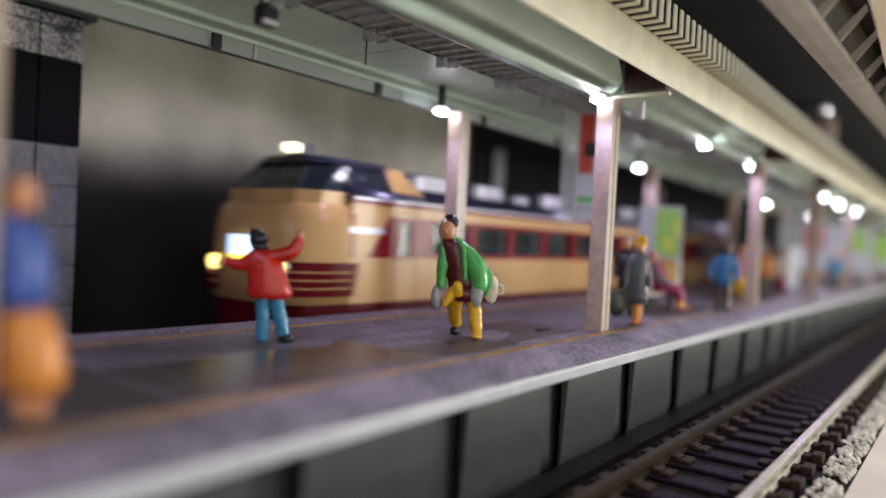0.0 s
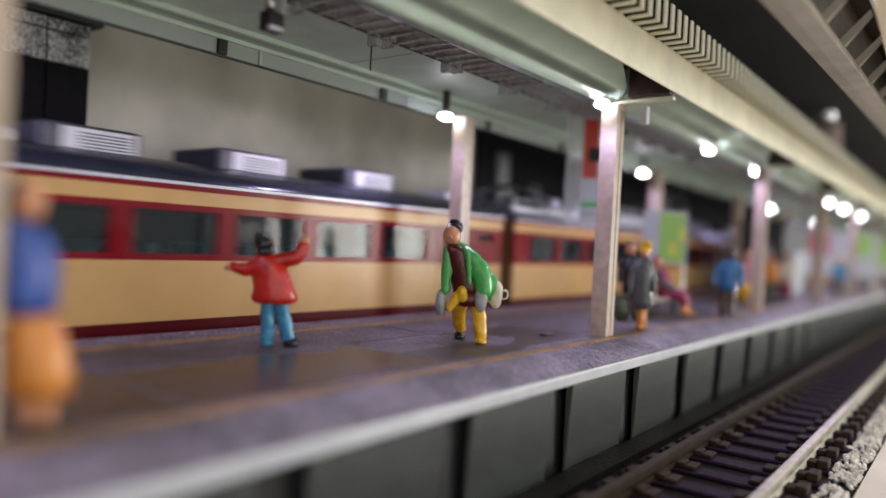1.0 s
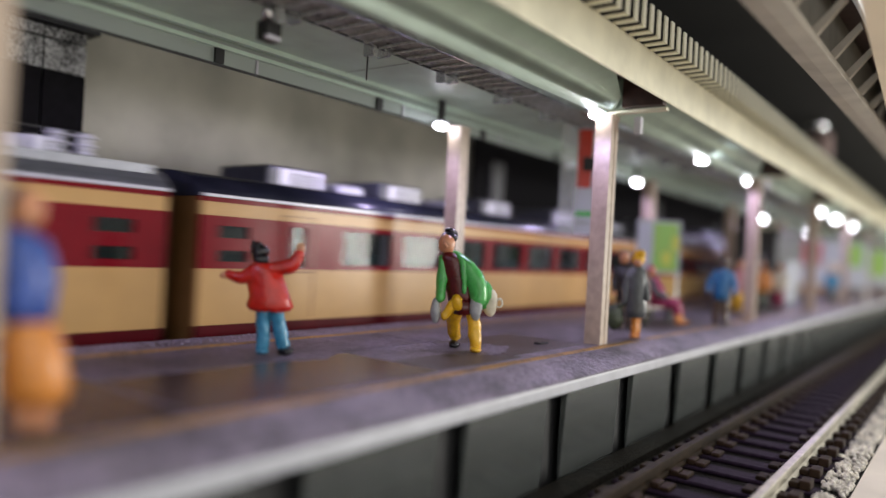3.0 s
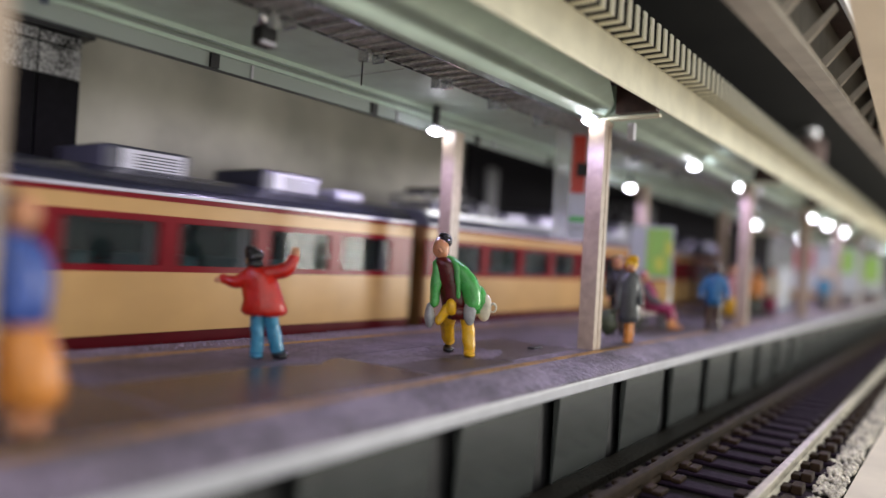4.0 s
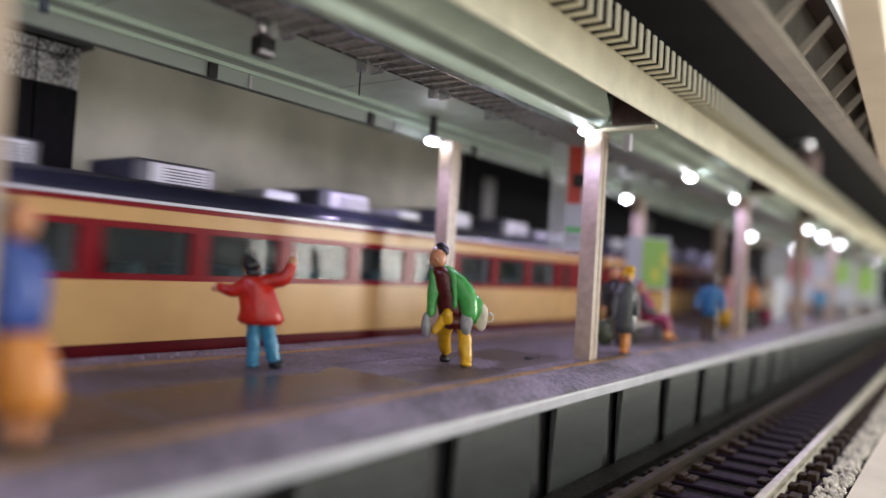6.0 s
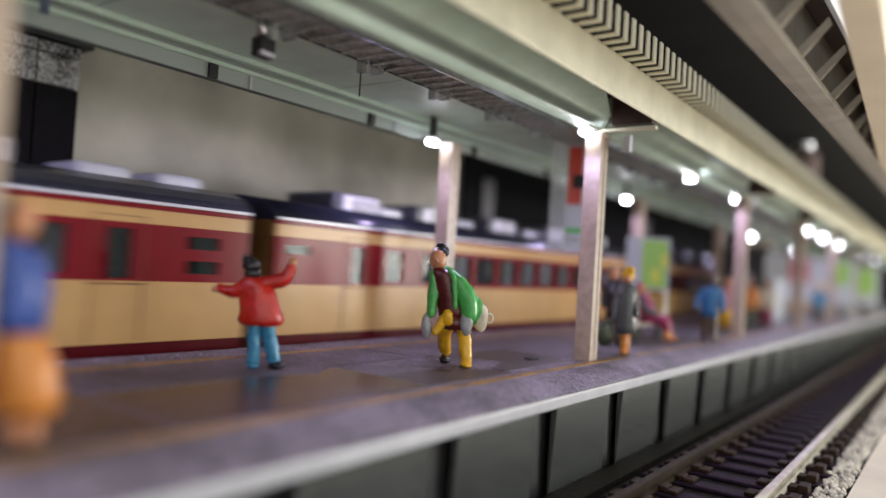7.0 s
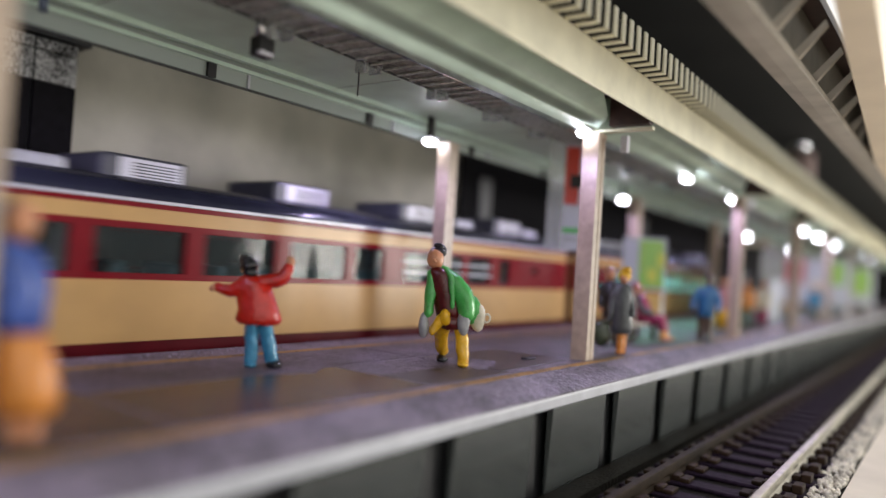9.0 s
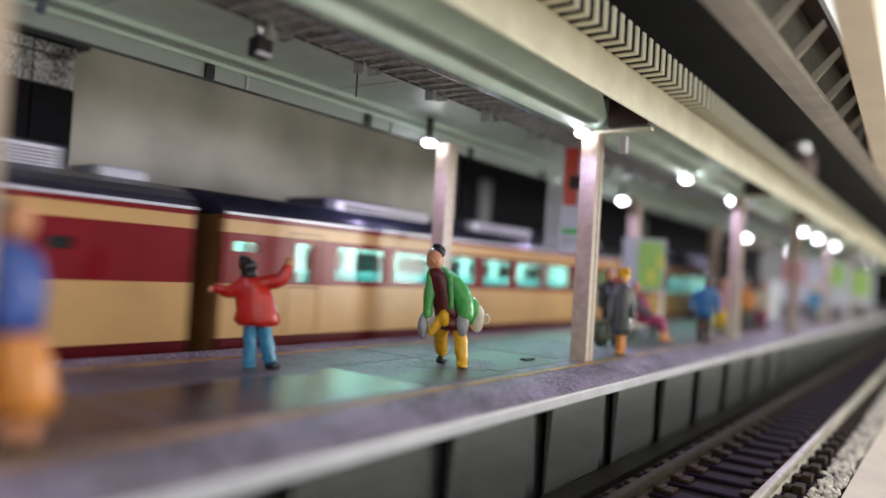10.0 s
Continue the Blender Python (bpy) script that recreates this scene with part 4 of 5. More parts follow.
def red_band_start(car):
    """The band's slanted start behind the nose."""
    bm = bmesh.new()
    for s in (-1, 1):
        y = s * (SIDE + 0.04)
        v = [bm.verts.new(q) for q in ((2.4, y, 6.75), (2.4, y, 12.4), (9.2, y, 12.4), (5.0, y, 6.75))]
        f = bm.faces.new(v)
    bmesh.ops.solidify(bm, geom=bm.faces[:], thickness=0.05)
    part("nose_side", bm, CREAM, car)


def build_train():
    cars = []
    lead = make_car("cream and crimson cab car with raised cab and lit headlights", even(18.5, 11.5, 8, 9.2), doors=(10.0, 111.2), small=((121.2, 4.4, 10.2, 11.6),),
                    units=(18.5, 35, 58, 76.8, 96.4), vents=(29, 51, 120.6), nose=True)
    cab_front(lead)
    red_band_start(lead)
    cars.append(lead)
    motor = "cream and crimson motor car with silver roof and two pantographs"
    trailer = "cream and crimson car with pale air conditioners on dark roof"
    panto = dict(windows=even(7.2, 11.5, 9, 9.2), doors=(110.4,), small=((120.8, 4.2, 9.9, 11.5), (120.8, 4.2, 7.4, 8.9)), pale=True)
    cars.append(make_car(motor, pantos=((9, 2.6), (93, 9.2)), **panto))
    cars.append(make_car(trailer, even(22.4, 11.5, 9, 9.2), doors=(12.5,), small=((4.0, 4.2, 9.9, 11.5), (4.0, 4.2, 7.4, 8.9)), units=(14, 34, 60, 85.6, 105), vents=(27, 52, 119)))
    cars.append(make_car(motor, pantos=((9, 2.4), (93, 8.2)), **panto))
    cars.append(make_car(trailer, even(7.2, 11.5, 9, 9.2), doors=(110.8,), small=((120.4, 4.2, 10.0, 11.6), (120.4, 4.2, 7.5, 9.1)), units=(5, 24, 50, 76, 96), vents=(42, 68, 112, 120.6)))
    cars.append(make_car("cream and crimson saloon car with narrow windows and roof units", even(29.6, 7.1, 12, 5.7) + [(21.5, 3.6)], doors=(13.3,), small=((3.3, 4.2, 10.2, 11.6),), units=(15.6, 33.6, 54.4, 76.2, 96.8), vents=(26.4, 46.6, 70.4), drawn=True))
    cars.append(make_car("cream and crimson car with barred windows and blank end", even(7.9, 11.75, 5, 9.4) + [(66.0, 5.6), (102.4, 3.0)] + even(76.2, 8.25, 3, 6.4), small=((113.6, 2.6, 9.4, 10.8),), louvred=((76.2, 6.4), (84.45, 6.4), (92.7, 6.4)),
                         units=(14, 34, 56, 80.5, 107.5), vents=(26, 97.4, 121)))
    lit = "cream and crimson express car with pale green lit windows"
    cars.append(make_car(lit, even(19.2, 11.5, 8, 9.3), doors=(11.2, 112.4), small=((3.4, 3.6, 10.2, 11.6),), long_units=(22, 56, 90), lit=True))
    cars.append(make_car(lit, even(8.0, 11.5, 9, 9.3), doors=(113.0,), long_units=(14, 50, 84), lit=True))
    return cars


CARS = build_train()
PITCH = 130.0
# seconds, and the place of the first coupling along the track in millimetres
TRAIN = [(0.0, 193.0), (0.8, 118.6), (1.4, 65.6), (2.0, 8.5), (2.7, -60.5), (4.0, -180.0), (4.5, -226.8), (5.5, -326.6), (7.0, -468.0), (7.6, -524.0), (8.2, -580.2), (8.6, -616.3), (9.0, -648.2), (9.3, -674.0), (9.7, -708.6), (10.0, -734.6)]


# ---- the platform's things ----
def paint(name, colour, rough=0.28):
    return material("painted_" + name, colour, rough, vary=0.16, grain=1400, bump=0.3, bump_scale=1500, coat=0.35, spec=0.4)


SKIN = paint("skin", (0.56, 0.25, 0.13))
HAIR_BLACK = paint("black", (0.010, 0.010, 0.012))
SCARLET = paint("scarlet", (0.50, 0.014, 0.006))
SKY = paint("sky_blue", (0.055, 0.26, 0.42))
GREEN = paint("green", (0.070, 0.40, 0.085))
WINE = paint("wine", (0.085, 0.004, 0.004))
SUN = paint("yellow", (0.74, 0.41, 0.010))
DOVE = paint("dove_grey", (0.36, 0.37, 0.38))
IVORY = paint("ivory", (0.62, 0.57, 0.45))
ROYAL = paint("royal_blue", (0.035, 0.085, 0.36))
ORANGE = paint("orange", (0.62, 0.23, 0.040))
CHARCOAL = paint("charcoal", (0.075, 0.082, 0.088), 0.2)
OLIVE = paint("olive", (0.050, 0.065, 0.035))
MAGENTA = paint("magenta", (0.30, 0.022, 0.085))
BROWN_CLOTH = paint("brown", (0.075, 0.045, 0.030))
AZURE = paint("azure", (0.020, 0.13, 0.30))
PINK = paint("pink", (0.46, 0.20, 0.20))


def figurine(x, y, build, mats, label, size=1.0):
    """One moulded, painted miniature figure; local x runs across the view, local y away."""
    bm = bmesh.new()
    build(bm)
    # uneven hand-cast surface: folds and lumps
    for v in bm.verts:
        p = v.co * 0.9 + Vector((x, y, 0))
        v.co += 0.15 * noise.noise_vector(p) + 0.08 * noise.noise_vector(p * 3.1)
    ob = part("figurine", bm, mats, None, label)
    ob.matrix_world = pose(x * MM, y * MM, 0.036 * MM, 0, 0, -math.degrees(math.atan2(x, y)))
    ob.scale = (size, size, size)
    return tagged(ob, category="figurine", group="miniature figures on the platform")


def torso(bm, rows, mat):
    """Rounded body through rows of (x, y, z, half width, half depth)."""
    n, rings = 16, []
    for x, y, z, w, d in rows:
        rings.append([bm.verts.new((x + w * math.cos(2 * math.pi * i / n), y + d * math.sin(2 * math.pi * i / n), z)) for i in range(n)])
    for a, b in zip(rings, rings[1:]):
        for i in range(n):
            f = bm.faces.new((a[i], a[(i + 1) % n], b[(i + 1) % n], b[i]))
            f.material_index, f.smooth = mat, True
    bm.faces.new(rings[0][::-1]).material_index = mat
    bm.faces.new(rings[-1]).material_index = mat


def waving(bm):  # 0 scarlet, 1 sky, 2 black, 3 skin
    torso(bm, [(-0.75, 0, 4.05, 1.9, 1.2), (-0.72, 0, 4.45, 2.2, 1.35), (-0.8, 0, 5.4, 1.95, 1.2), (-1.1, 0, 6.6, 1.7, 1.05), (-1.4, 0, 7.7, 1.55, 1.0), (-1.55, 0, 8.3, 0.9, 0.75), (-1.6, 0, 8.6, 0.45, 0.45)], 0)
    limb(bm, [(-0.45, 0, 7.9), (1.15, -0.2, 8.4), (1.7, -0.3, 9.4)], [0.85, 0.68, 0.5], 0)
    ball(bm, (1.85, -0.3, 9.95), (0.38, 0.32, 0.55), 3)
    limb(bm, [(-2.1, 0, 7.7), (-3.2, 0.1, 7.0), (-4.4, 0.2, 7.15)], [0.78, 0.66, 0.5], 0)
    ball(bm, (-4.85, 0.2, 7.05), (0.5, 0.3, 0.32), 3)
    ball(bm, (-1.85, 0.15, 9.2), (0.78, 0.82, 0.85), 3)
    ball(bm, (-1.88, -0.05, 9.45), (0.86, 0.88, 0.78), 2)
    ball(bm, (-2.15, 0.0, 9.95), (0.62, 0.7, 0.42), 2)
    limb(bm, [(-2.0, 0, 9.9), (-2.5, 0, 10.35)], [0.35, 0.12], 2)
    ball(bm, (-1.7, -0.3, 8.75), (0.75, 0.6, 0.5), 2)
    limb(bm, [(-1.3, 0, 4.3), (-1.2, 0, 2.3), (-1.15, 0, 0.6)], [0.72, 0.62, 0.58], 1)
    limb(bm, [(-0.15, 0, 4.3), (0.35, 0.1, 2.3), (0.75, 0.1, 0.7)], [0.74, 0.66, 0.6], 1)
    ball(bm, (-1.15, -0.2, 0.3), (0.6, 0.9, 0.3), 1)
    ball(bm, (1.0, -0.2, 0.38), (0.85, 0.95, 0.4), 2)


def stooping(bm):  # 0 green, 1 wine, 2 yellow, 3 grey, 4 ivory, 5 skin, 6 black
    torso(bm, [(-1.0, 0.3, 4.6, 1.35, 1.0), (-1.2, 0.3, 5.6, 1.45, 1.1), (-1.75, 0.1, 7.5, 1.35, 1.05), (-2.2, -0.1, 9.2, 1.25, 0.95), (-2.5, -0.2, 9.8, 0.6, 0.6)], 1)
    # open coat: back and two fronts
    torso(bm, [(0.0, 0.9, 4.4, 1.55, 1.0), (-0.3, 0.8, 5.6, 1.7, 1.1), (-1.2, 0.6, 7.6, 1.6, 1.0), (-1.9, 0.3, 9.2, 1.35, 0.9), (-2.2, 0.2, 9.8, 0.8, 0.6)], 0)
    limb(bm, [(-1.9, 0, 9.5), (-0.7, -0.2, 8.5), (0.35, -0.3, 6.9), (0.6, -0.4, 5.3)], [0.5, 0.85, 1.0, 0.85], 0)
    limb(bm, [(-3.0, -0.2, 9.1), (-3.1, -0.4, 7.2), (-3.2, -0.5, 5.2)], [0.5, 0.56, 0.5], 0)
    limb(bm, [(-1.75, -0.2, 9.7), (-1.2, -0.75, 9.0), (-0.85, -0.95, 7.4), (-0.75, -1.0, 6.0)], [0.25, 0.3, 0.28, 0.22], 0)
    ball(bm, (1.35, 0.6, 5.6), (0.85, 0.7, 1.5), 0)
    ball(bm, (-3.6, -0.4, 3.95), (0.52, 0.55, 1.3), 3)
    ball(bm, (0.42, -0.6, 4.65), (0.66, 0.6, 1.5), 3)
    ball(bm, (1.75, 0.6, 5.0), (0.8, 0.6, 1.5), 4)
    for i in range(10):
        a, b = 2 * math.pi * i / 10, 2 * math.pi * (i + 1) / 10
        tube(bm, (2.7 + 0.34 * math.cos(a), 0.5, 4.95 + 0.45 * math.sin(a)), (2.7 + 0.34 * math.cos(b), 0.5, 4.95 + 0.45 * math.sin(b)), 0.11, 0.11, 6, 4)
    ball(bm, (-2.7, -0.5, 10.65), (0.85, 0.8, 1.05), 5)
    ball(bm, (-2.72, -1.2, 10.5), (0.2, 0.25, 0.25), 5)
    ball(bm, (-2.55, -0.15, 11.3), (0.85, 0.75, 0.62), 6)
    ball(bm, (-2.45, 0.1, 11.95), (0.55, 0.5, 0.38), 6)
    ball(bm, (-2.05, 0.2, 11.75), (0.38, 0.4, 0.4), 6)
    torso(bm, [(-0.85, 0.0, 3.7, 0.95, 0.85), (-0.95, 0.0, 5.0, 1.2, 0.9)], 1)
    ball(bm, (-1.45, -0.75, 4.9), (0.62, 0.5, 0.85), 2)
    limb(bm, [(0.1, 0.1, 4.2), (0.3, 0, 2.4), (0.5, -0.1, 0.55)], [0.72, 0.64, 0.62], 2)
    ball(bm, (0.5, -0.5, 0.3), (0.62, 0.95, 0.3), 2)
    limb(bm, [(-1.2, 0.3, 4.6), (-1.9, 0.9, 3.3), (-1.7, 2.4, 1.2)], [0.85, 0.78, 0.62], 2)
    ball(bm, (-1.75, 2.2, 0.36), (0.62, 1.0, 0.36), 6)
    limb(bm, [(-2.0, -0.5, 4.6), (-2.7, -0.6, 3.4)], [0.5, 0.45], 2)
    # the whole body is shifted, and leaned slightly towards its head, to fit the camera's view
    for v in bm.verts:
        v.co.x -= 0.75 + 0.02 * v.co.z


def near_woman(bm):  # 0 blue, 1 orange, 2 skin, 3 black
    torso(bm, [(-0.55, 0, 5.6, 1.15, 0.9), (-0.7, 0, 6.6, 1.0, 0.8), (-0.85, 0, 8.0, 1.05, 0.85), (-0.95, 0, 9.3, 0.95, 0.75), (-1.0, 0, 9.9, 0.4, 0.4)], 0)
    limb(bm, [(-0.1, 0, 9.1), (0.25, -0.1, 7.6), (0.15, -0.5, 6.2)], [0.42, 0.4, 0.34], 0)
    limb(bm, [(-1.8, 0, 9.1), (-2.2, -0.1, 7.5), (-2.0, -0.4, 6.3)], [0.42, 0.4, 0.34], 0)
    torso(bm, [(0.0, 0, 1.7, 1.35, 1.1), (0.0, 0, 2.6, 1.45, 1.15), (-0.25, 0, 4.2, 1.3, 1.0), (-0.5, 0, 5.7, 1.0, 0.8)], 1)
    limb(bm, [(-0.4, 0, 1.9), (-0.35, 0, 0.4)], [0.42, 0.38], 2)
    limb(bm, [(0.35, 0, 1.9), (0.35, 0, 0.4)], [0.42, 0.38], 2)
    ball(bm, (-0.35, -0.3, 0.28), (0.4, 0.7, 0.28), 3)
    ball(bm, (0.35, -0.3, 0.28), (0.4, 0.7, 0.28), 3)
    ball(bm, (-0.75, -0.05, 10.8), (0.75, 0.75, 0.95), 2)
    ball(bm, (-1.15, 0.2, 11.0), (0.7, 0.75, 0.9), 3)


def grey_coat(bm):  # 0 charcoal, 1 yellow, 2 orange, 3 olive, 4 skin
    torso(bm, [(0.0, 0, 2.7, 1.1, 0.9), (0.05, 0, 3.6, 1.35, 1.1), (0.0, 0, 5.6, 1.2, 1.0), (-0.1, 0, 7.6, 1.2, 0.9), (-0.15, 0, 8.9, 0.95, 0.75), (-0.1, 0, 9.4, 0.45, 0.45)], 0)
    limb(bm, [(-0.9, 0, 8.5), (-1.4, -0.2, 6.6), (-1.5, -0.4, 4.6)], [0.5, 0.48, 0.4], 0)
    limb(bm, [(0.6, 0, 8.5), (1.1, 0.0, 6.6), (1.35, -0.4, 5.2)], [0.48, 0.45, 0.38], 0)
    ball(bm, (0.0, 0, 10.2), (0.85, 0.85, 0.95), 1)
    ball(bm, (0.2, -0.1, 10.9), (0.7, 0.7, 0.5), 1)
    ball(bm, (0.0, -0.35, 9.75), (0.65, 0.6, 0.6), 4)
    limb(bm, [(-0.1, 0, 3.0), (-0.1, 0, 0.7)], [0.5, 0.42], 2)
    limb(bm, [(0.25, 0.6, 3.0), (0.3, 0.7, 0.7)], [0.45, 0.4], 2)
    ball(bm, (-0.1, -0.3, 0.33), (0.5, 0.9, 0.33), 2)
    ball(bm, (0.35, 0.6, 0.3), (0.4, 0.7, 0.3), 2)
    ball(bm, (-2.6, 0.2, 2.6), (1.25, 0.8, 1.7), 3)
    limb(bm, [(-1.75, -0.3, 4.3), (-2.3, 0, 3.8)], [0.3, 0.3], 3)


def standing(bm, lean=0.0, bend=0.6, skirt=False):  # 0 coat, 1 legs, 2 hair, 3 skin
    torso(bm, [(0, 0, 4.2, 1.35, 0.95), (0, 0, 5.4, 1.3, 0.95), (lean * 0.4, 0, 7.4, 1.5, 1.0), (lean * 0.7, 0, 8.9, 1.3, 0.85), (lean, 0, 9.5, 0.5, 0.5)], 0)
    for s in (-1, 1):
        limb(bm, [(s * 1.25 + lean * 0.6, 0, 8.6), (s * (1.5 + bend * 0.5), -0.2, 6.9), (s * (1.2 + bend), -0.9, 5.6)], [0.55, 0.5, 0.4], 0)
        ball(bm, (s * (1.2 + bend), -1.1, 5.2), 0.38, 3)
        limb(bm, [(s * 0.6, 0, 4.4), (s * 0.65, 0, 2.4), (s * 0.7, 0, 0.5)], [0.72, 0.58, 0.5], 1)
        ball(bm, (s * 0.7, -0.3, 0.3), (0.5, 0.85, 0.3), 2)
    if skirt:
        torso(bm, [(0, 0, 1.8, 1.6, 1.3), (0, 0, 4.6, 1.2, 0.95)], 1)
    ball(bm, (lean, -0.1, 10.4), (0.78, 0.78, 0.95), 3)
    ball(bm, (lean, 0.2, 10.8), (0.84, 0.8, 0.72), 2)


def sitting(bm):  # 0 magenta, 1 orange, 2 charcoal, 3 skin
    torso(bm, [(-3.0, 0.2, 2.6, 1.5, 1.2), (-3.2, 0.2, 4.2, 1.4, 1.1), (-3.7, 0.2, 6.4, 1.25, 0.9), (-4.1, 0.2, 7.5, 0.6, 0.5)], 0)
    limb(bm, [(-2.9, -0.5, 3.2), (-0.7, -0.8, 3.3), (-0.2, -0.8, 1.9)], [1.0, 0.85, 0.7], 0)
    limb(bm, [(-2.9, 0.7, 3.2), (-0.5, 0.6, 3.3), (0.2, 0.5, 1.9)], [1.0, 0.85, 0.7], 0)
    limb(bm, [(-0.2, -0.8, 1.9), (-0.1, -0.9, 0.5)], [0.6, 0.5], 1)
    limb(bm, [(0.2, 0.5, 1.9), (0.4, 0.4, 0.5)], [0.6, 0.5], 1)
    ball(bm, (0.4, -0.9, 0.3), (0.9, 0.45, 0.3), 1)
    ball(bm, (0.9, 0.4, 0.3), (0.9, 0.45, 0.3), 1)
    limb(bm, [(-4.3, -0.7, 6.6), (-3.6, -1.3, 5.0), (-2.0, -1.2, 4.3)], [0.5, 0.5, 0.4], 2)
    ball(bm, (-4.5, 0.1, 8.4), (0.75, 0.75, 0.9), 3)
    ball(bm, (-4.7, 0.2, 8.8), (0.8, 0.75, 0.7), 0)


figurine(59.4, 39.5, stooping, [GREEN, WINE, SUN, DOVE, IVORY, SKIN, HAIR_BLACK], "painted miniature traveller in green coat and yellow trousers, stooping")
figurine(41.7, 49.2, waving, [SCARLET, SKY, HAIR_BLACK, SKIN], "painted miniature figure in red jacket waving both arms", 0.95)
figurine(15.8, 35.4, near_woman, [ROYAL, ORANGE, SKIN, HAIR_BLACK], "painted miniature woman in blue top and orange skirt")
figurine(88.2, 34.7, grey_coat, [CHARCOAL, SUN, ORANGE, OLIVE, SKIN], "painted miniature figure in shiny grey coat with dark bag")
figurine(98.2, 40.3, lambda bm: standing(bm, -0.4, 0.3), [HAIR_BLACK, BROWN_CLOTH, HAIR_BLACK, SKIN], "painted miniature man in black coat")
figurine(117.4, 38.9, sitting, [MAGENTA, ORANGE, CHARCOAL, SKIN], "painted miniature woman in magenta sitting on a bench")
figurine(123.6, 33.9, lambda bm: standing(bm, 0.3, 0.9), [AZURE, BROWN_CLOTH, HAIR_BLACK, BROWN_CLOTH], "painted miniature man in blue jacket and brown trousers")
figurine(160.5, 40.5, lambda bm: standing(bm, 0.2, 0.3, True), [PINK, SUN, BROWN_CLOTH, SKIN], "painted miniature woman in pink top and yellow skirt")
figurine(182.0, 40.5, lambda bm: standing(bm, 0.0, 0.5), [ORANGE, OLIVE, BROWN_CLOTH, SKIN], "painted miniature figure in orange jacket")
figurine(191.0, 38.8, lambda bm: standing(bm, 0.2, 0.3, True), [IVORY, MAGENTA, BROWN_CLOTH, SKIN], "painted miniature woman in cream top and purple skirt")
figurine(250.5, 35.5, lambda bm: standing(bm, 0.0, 0.6), [SKY, CHARCOAL, HAIR_BLACK, SKIN], "painted miniature figure in light blue jacket")
figurine(276.0, 36.5, lambda bm: standing(bm, 0.3, 0.4, True), [ORANGE, IVORY, BROWN_CLOTH, SKIN], "painted miniature woman in orange and cream")
figurine(322.0, 37.5, lambda bm: standing(bm, 0.0, 0.4), [IVORY, DOVE, BROWN_CLOTH, SKIN], "painted miniature figure in cream jacket")


def glue_patch(x, y, r, label="frosted glue patch under a miniature figure"):
    """Thin uneven patch on the deck."""
    random.seed(int(x * 7 + y))
    bm = bmesh.new()
    edge = [bm.verts.new((r * random.uniform(0.75, 1.15) * math.cos(a), 0.75 * r * random.uniform(0.75, 1.15) * math.sin(a), 0.0)) for a in [2 * math.pi * i / 28 for i in range(28)]]
    f = bm.faces.new(edge)
    up = bmesh.ops.extrude_face_region(bm, geom=[f])
    for v in up["geom"]:
        if isinstance(v, bmesh.types.BMVert):
            v.co.z += 0.03
            v.co.x *= 0.9
            v.co.y *= 0.9
    tagged(part("glue_patch", bm, PANEL_PALE, None, label, at=(x, y, 0.036)), category="patch")


for gx, gy, gr in ((60.5, 41.5, 5.6), (42.5, 48.6, 5.2), (87.4, 34.6, 2.4), (98.2, 40.6, 2.6), (123.6, 34.4, 2.6)):
    glue_patch(gx, gy, gr)


def bench(x, y, turn=0):
    b = base("platform_bench", (x, y, 0.04), "pale plastic platform bench with dark frame", "bench", "benches on the platform", turn=turn)
    for i in range(3):
        bm = boxes((-7, 7, -1.7 + i * 1.25, -0.7 + i * 1.25, 2.35, 2.7))
        bevel(bm, 0.12, 1)
        part("seat_slat", bm, IVORY, b)
    for i in range(2):
        bm = boxes((-7, 7, 2.1, 2.4, 3.6 + i * 1.5, 4.6 + i * 1.5))
        bevel(bm, 0.1, 1)
        part("back_slat", bm, IVORY, b)
    for lx in (-5.5, 5.0):
        part("leg", boxes((lx, lx + 0.6, -1.4, -0.8, 0, 2.34)), OLIVE, b)
        part("leg", boxes((lx, lx + 0.6, 1.6, 2.1, 0, 6.2)), OLIVE, b)


bench(114.0, 42.3)
bench(170.0, 44.0)

POSTER_GREEN = material("poster_green", (0.16, 0.42, 0.07), 0.3, vary=0.35, grain=260, dark=(0.34, 0.45, 0.10))
POSTER_YELLOW = material("poster_yellow", (0.55, 0.60, 0.08), 0.3)
POSTER_WHITE = material("poster_white", (0.46, 0.49, 0.54), 0.3, vary=0.08, grain=300)
SIGN_RED = material("sign_red", (0.55, 0.045, 0.020), 0.35, vary=0.1)
SIGN_PINK = material("poster_pink", (0.55, 0.12, 0.14), 0.35, vary=0.4, grain=260)
KIOSK = material("kiosk_grey", (0.060, 0.063, 0.066), 0.4, vary=0.2, grain=300)


def notice_board(x, y, z0, z1, wide, face, label, blocks=()):
    """A framed board on two legs across the view; blocks: coloured fields (u0, u1, v0, v1, material)."""
    n = base("notice_board", (x, y, 0.04), label, "notice board", "boards on the platform", turn=-62)
    part("panel", boxes((0, wide, 0, 0.5, z0, z1)), POSTER_WHITE, n)
    part("poster", boxes((0.4, wide - 0.4, -0.06, -0.004, z0 + 0.4, z1 - 0.4)), face, n)
    for u0, u1, v0, v1, mat in blocks:
        part("printed_field", boxes((u0, u1, -0.11, -0.065, v0, v1)), mat, n)
    for u in (0.0, wide - 0.6):
        part("leg", boxes((u, u + 0.6, 0.05, 0.45, 0, z0 - 0.005)), SILVER, n)


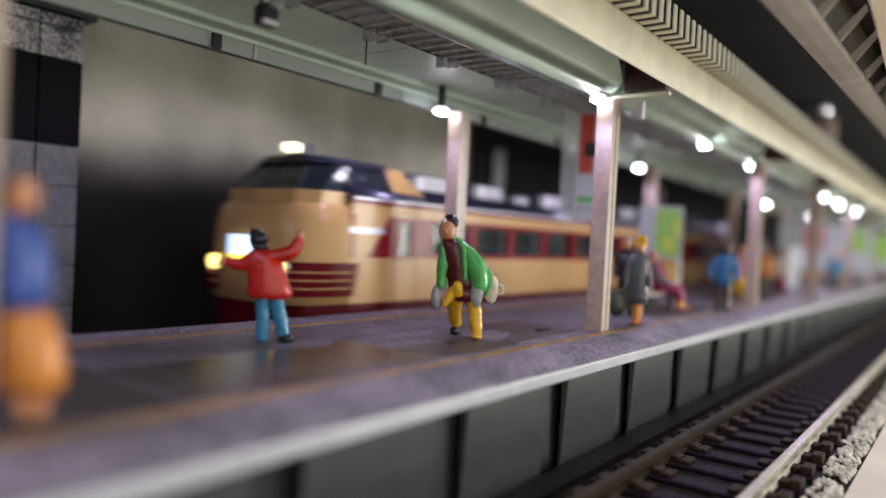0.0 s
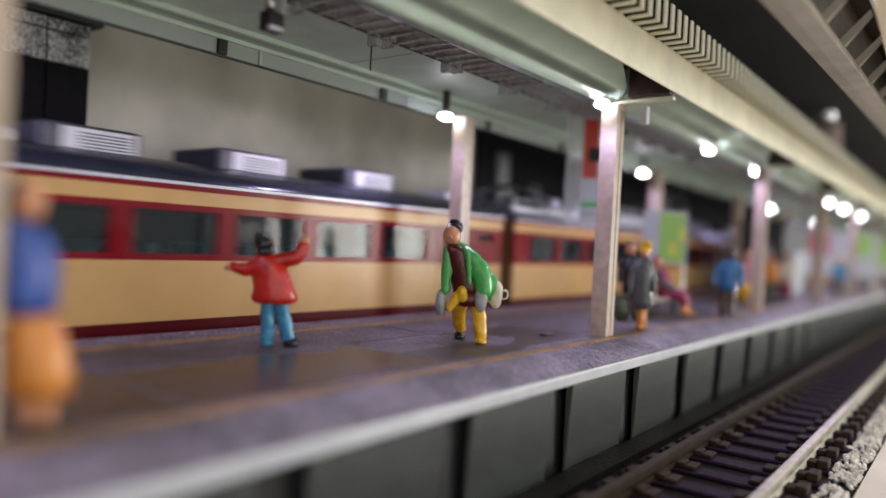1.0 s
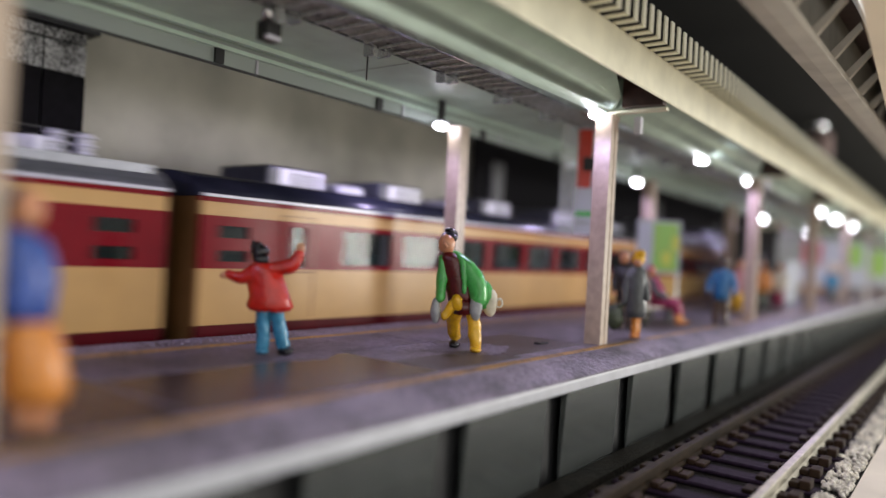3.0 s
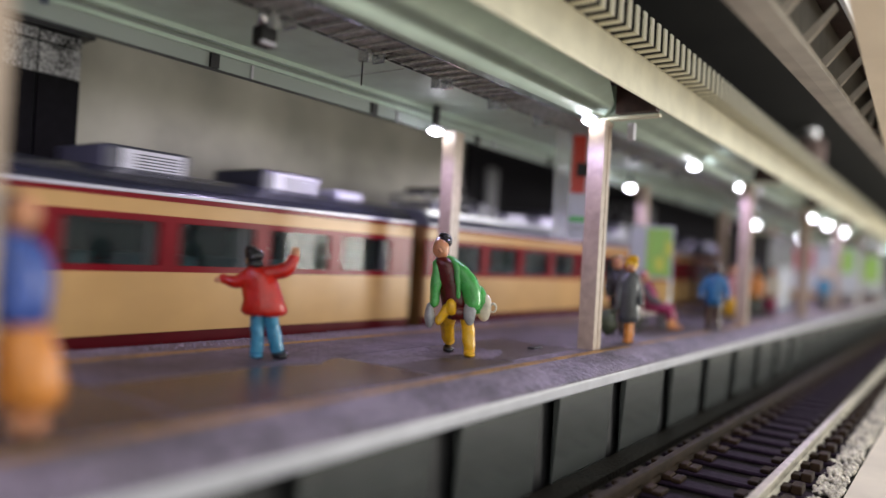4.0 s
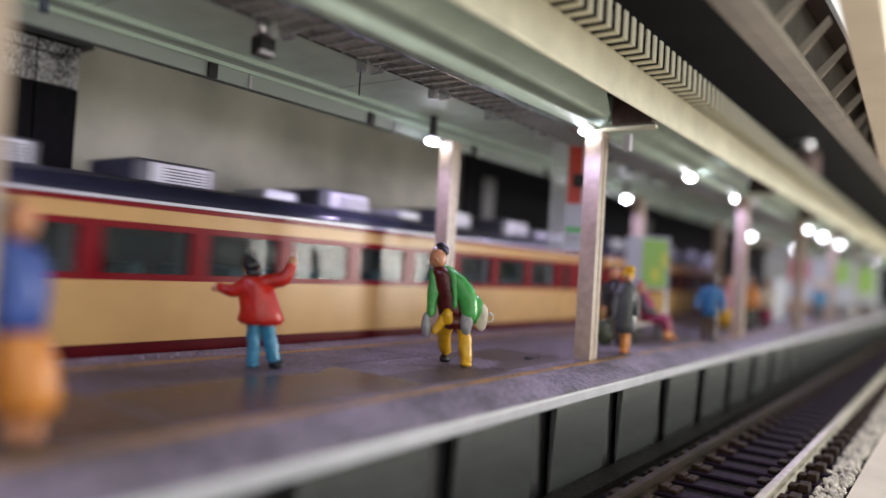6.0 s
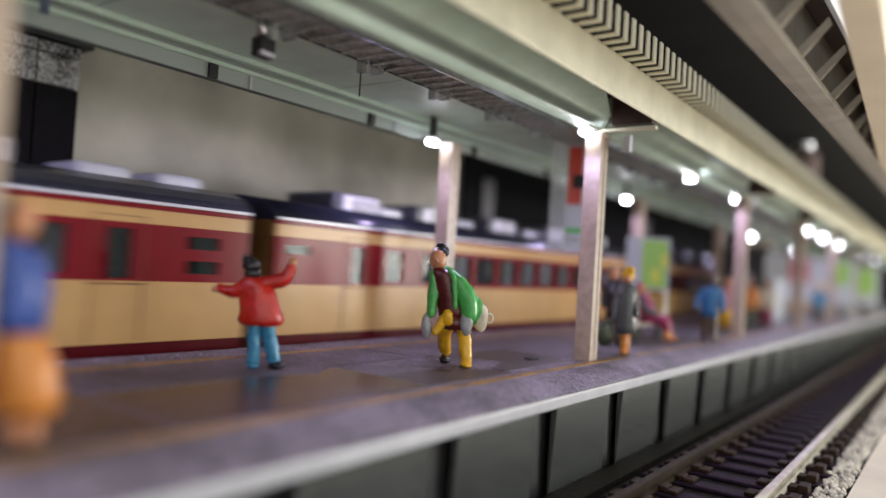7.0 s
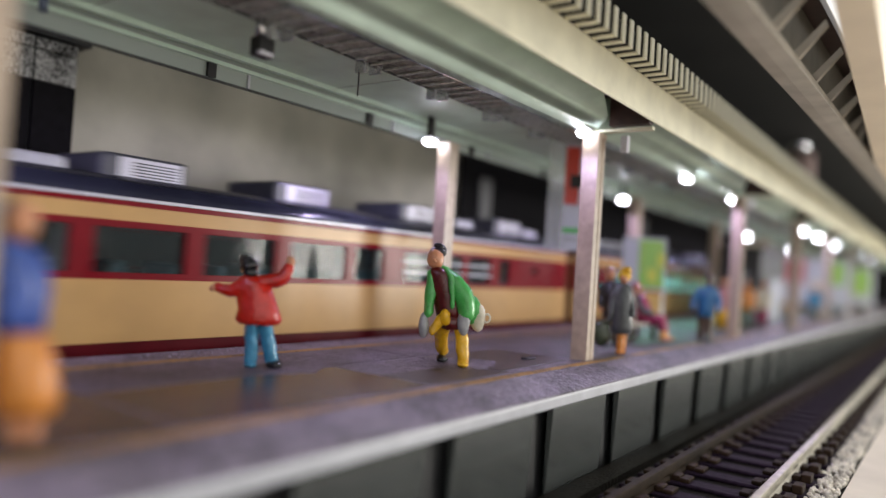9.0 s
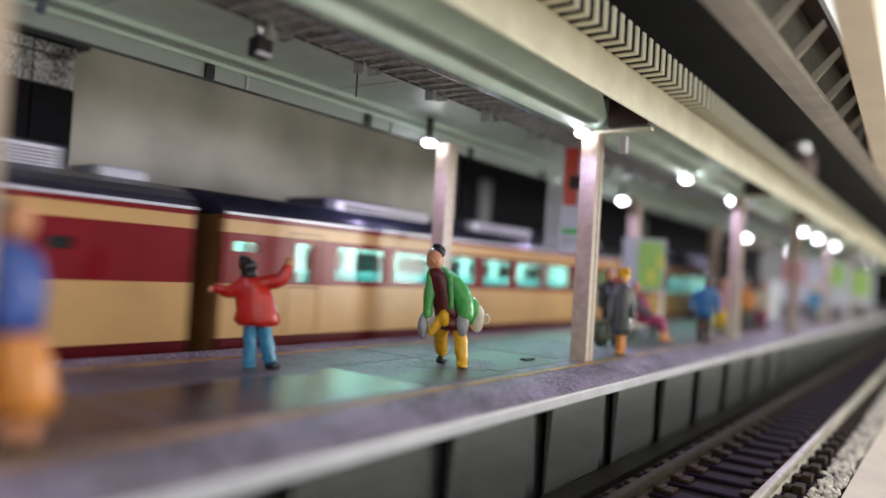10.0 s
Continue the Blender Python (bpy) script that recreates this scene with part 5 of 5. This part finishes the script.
notice_board(130.0, 51.6, 7.9, 17.9, 8.0, POSTER_GREEN, "standing notice board with green and yellow poster",
             ((0.4, 2.9, 8.3, 17.4, POSTER_WHITE), (4.6, 6.4, 9.5, 12.0, POSTER_YELLOW), (6.4, 7.8, 12.5, 15.0, POSTER_YELLOW)))
notice_board(268.0, 50.0, 5.0, 21.0, 24.0, POSTER_WHITE, "standing notice board with pale and pink posters",
             ((1, 9, 12, 20, SIGN_PINK), (11, 15, 6, 13, IVORY), (16, 22, 12, 20, POSTER_GREEN)))
notice_board(335.0, 50.0, 5.0, 21.0, 26.0, POSTER_WHITE, "standing notice board with red and green posters",
             ((1, 10, 6, 20, SIGN_PINK), (13, 24, 9, 20, POSTER_GREEN)))


def hanging_sign():
    s = base("hanging_sign", (94.4, 49.9, 0), "clear hanging panel with red and white station sign", "sign", turn=-60)
    bm = boxes((0.0, 2.6, 0, 0.35, 13.4, 30.05))
    part("clear_panel", bm, CLEAR, s, "clear plastic side panel")
    part("board", boxes((2.3, 7.6, 0.6, 1.1, 13.6, 30.05)), POSTER_WHITE, s)
    part("red_field", boxes((2.4, 4.6, 0.52, 0.595, 20.5, 29.2)), SIGN_RED, s)
    part("black_mark", boxes((3.3, 5.2, 0.44, 0.515, 23.0, 25.0)), BLACK, s)
    part("text_bar", boxes((2.6, 5.0, 0.52, 0.595, 16.2, 17.0)), GREEN, s)
    part("text_bar", boxes((2.6, 4.8, 0.52, 0.595, 15.0, 15.5)), DOVE, s)


hanging_sign()


def kiosk():
    k = base("platform_kiosk", (205.0, 42.5, 0.04), "dark grey platform kiosk with a pale door", "kiosk")
    bm = boxes((0, 34, 0, 12, 0, 19.5))
    bevel(bm, 0.3, 1)
    part("body", bm, KIOSK, k)
    part("roof", boxes((-0.8, 34.8, -0.8, 12.8, 19.52, 20.6)), KIOSK, k)
    part("door", boxes((13.5, 25.5, -0.25, -0.01, 0.2, 12.2)), POSTER_WHITE, k, "pale door")
    part("door", boxes((-0.25, -0.01, 3, 8, 0.2, 13.5)), POSTER_WHITE, k, "pale door")
    part("shutter", boxes((27, 33, -0.2, -0.01, 6, 13)), DOVE, k)


kiosk()


DRUM = material("pinkish_grey_drum", (0.34, 0.24, 0.22), 0.5)


def chimney():
    c = base("pink_cylinder", (262.0, 44.0, 33.2), "pinkish cylinder with silver cap standing on the canopy roof", "cylinder")
    bm = bmesh.new()
    tube(bm, (0, 0, 0), (0, 0, 22), 5.0, 5.0, 20)
    part("drum", bm, DRUM, c)
    bm = bmesh.new()
    tube(bm, (0, 0, 22.02), (0, 0, 30), 3.2, 2.4, 16)
    ball(bm, (0, 0, 34), (3.2, 3.2, 3.6))
    part("cap", bm, SILVER, c)


chimney()
bm = bmesh.new()
box(bm, 0, 2.0, 0, 0.9, 0, 0.22)
bevel(bm, 0.08, 1)
tagged(part("dark_chip", bm, BLACK, None, "small dark chip of plastic lying on the deck", at=(70.6, 38.6, 0.036)), category="debris")


# ---- what moves ----
def motions():
    for n, car in enumerate(CARS):
        walk(car, [(t, pose((x + PITCH * (n - 1)) * MM, HALF * MM, 0)) for t, x in TRAIN])


motions()
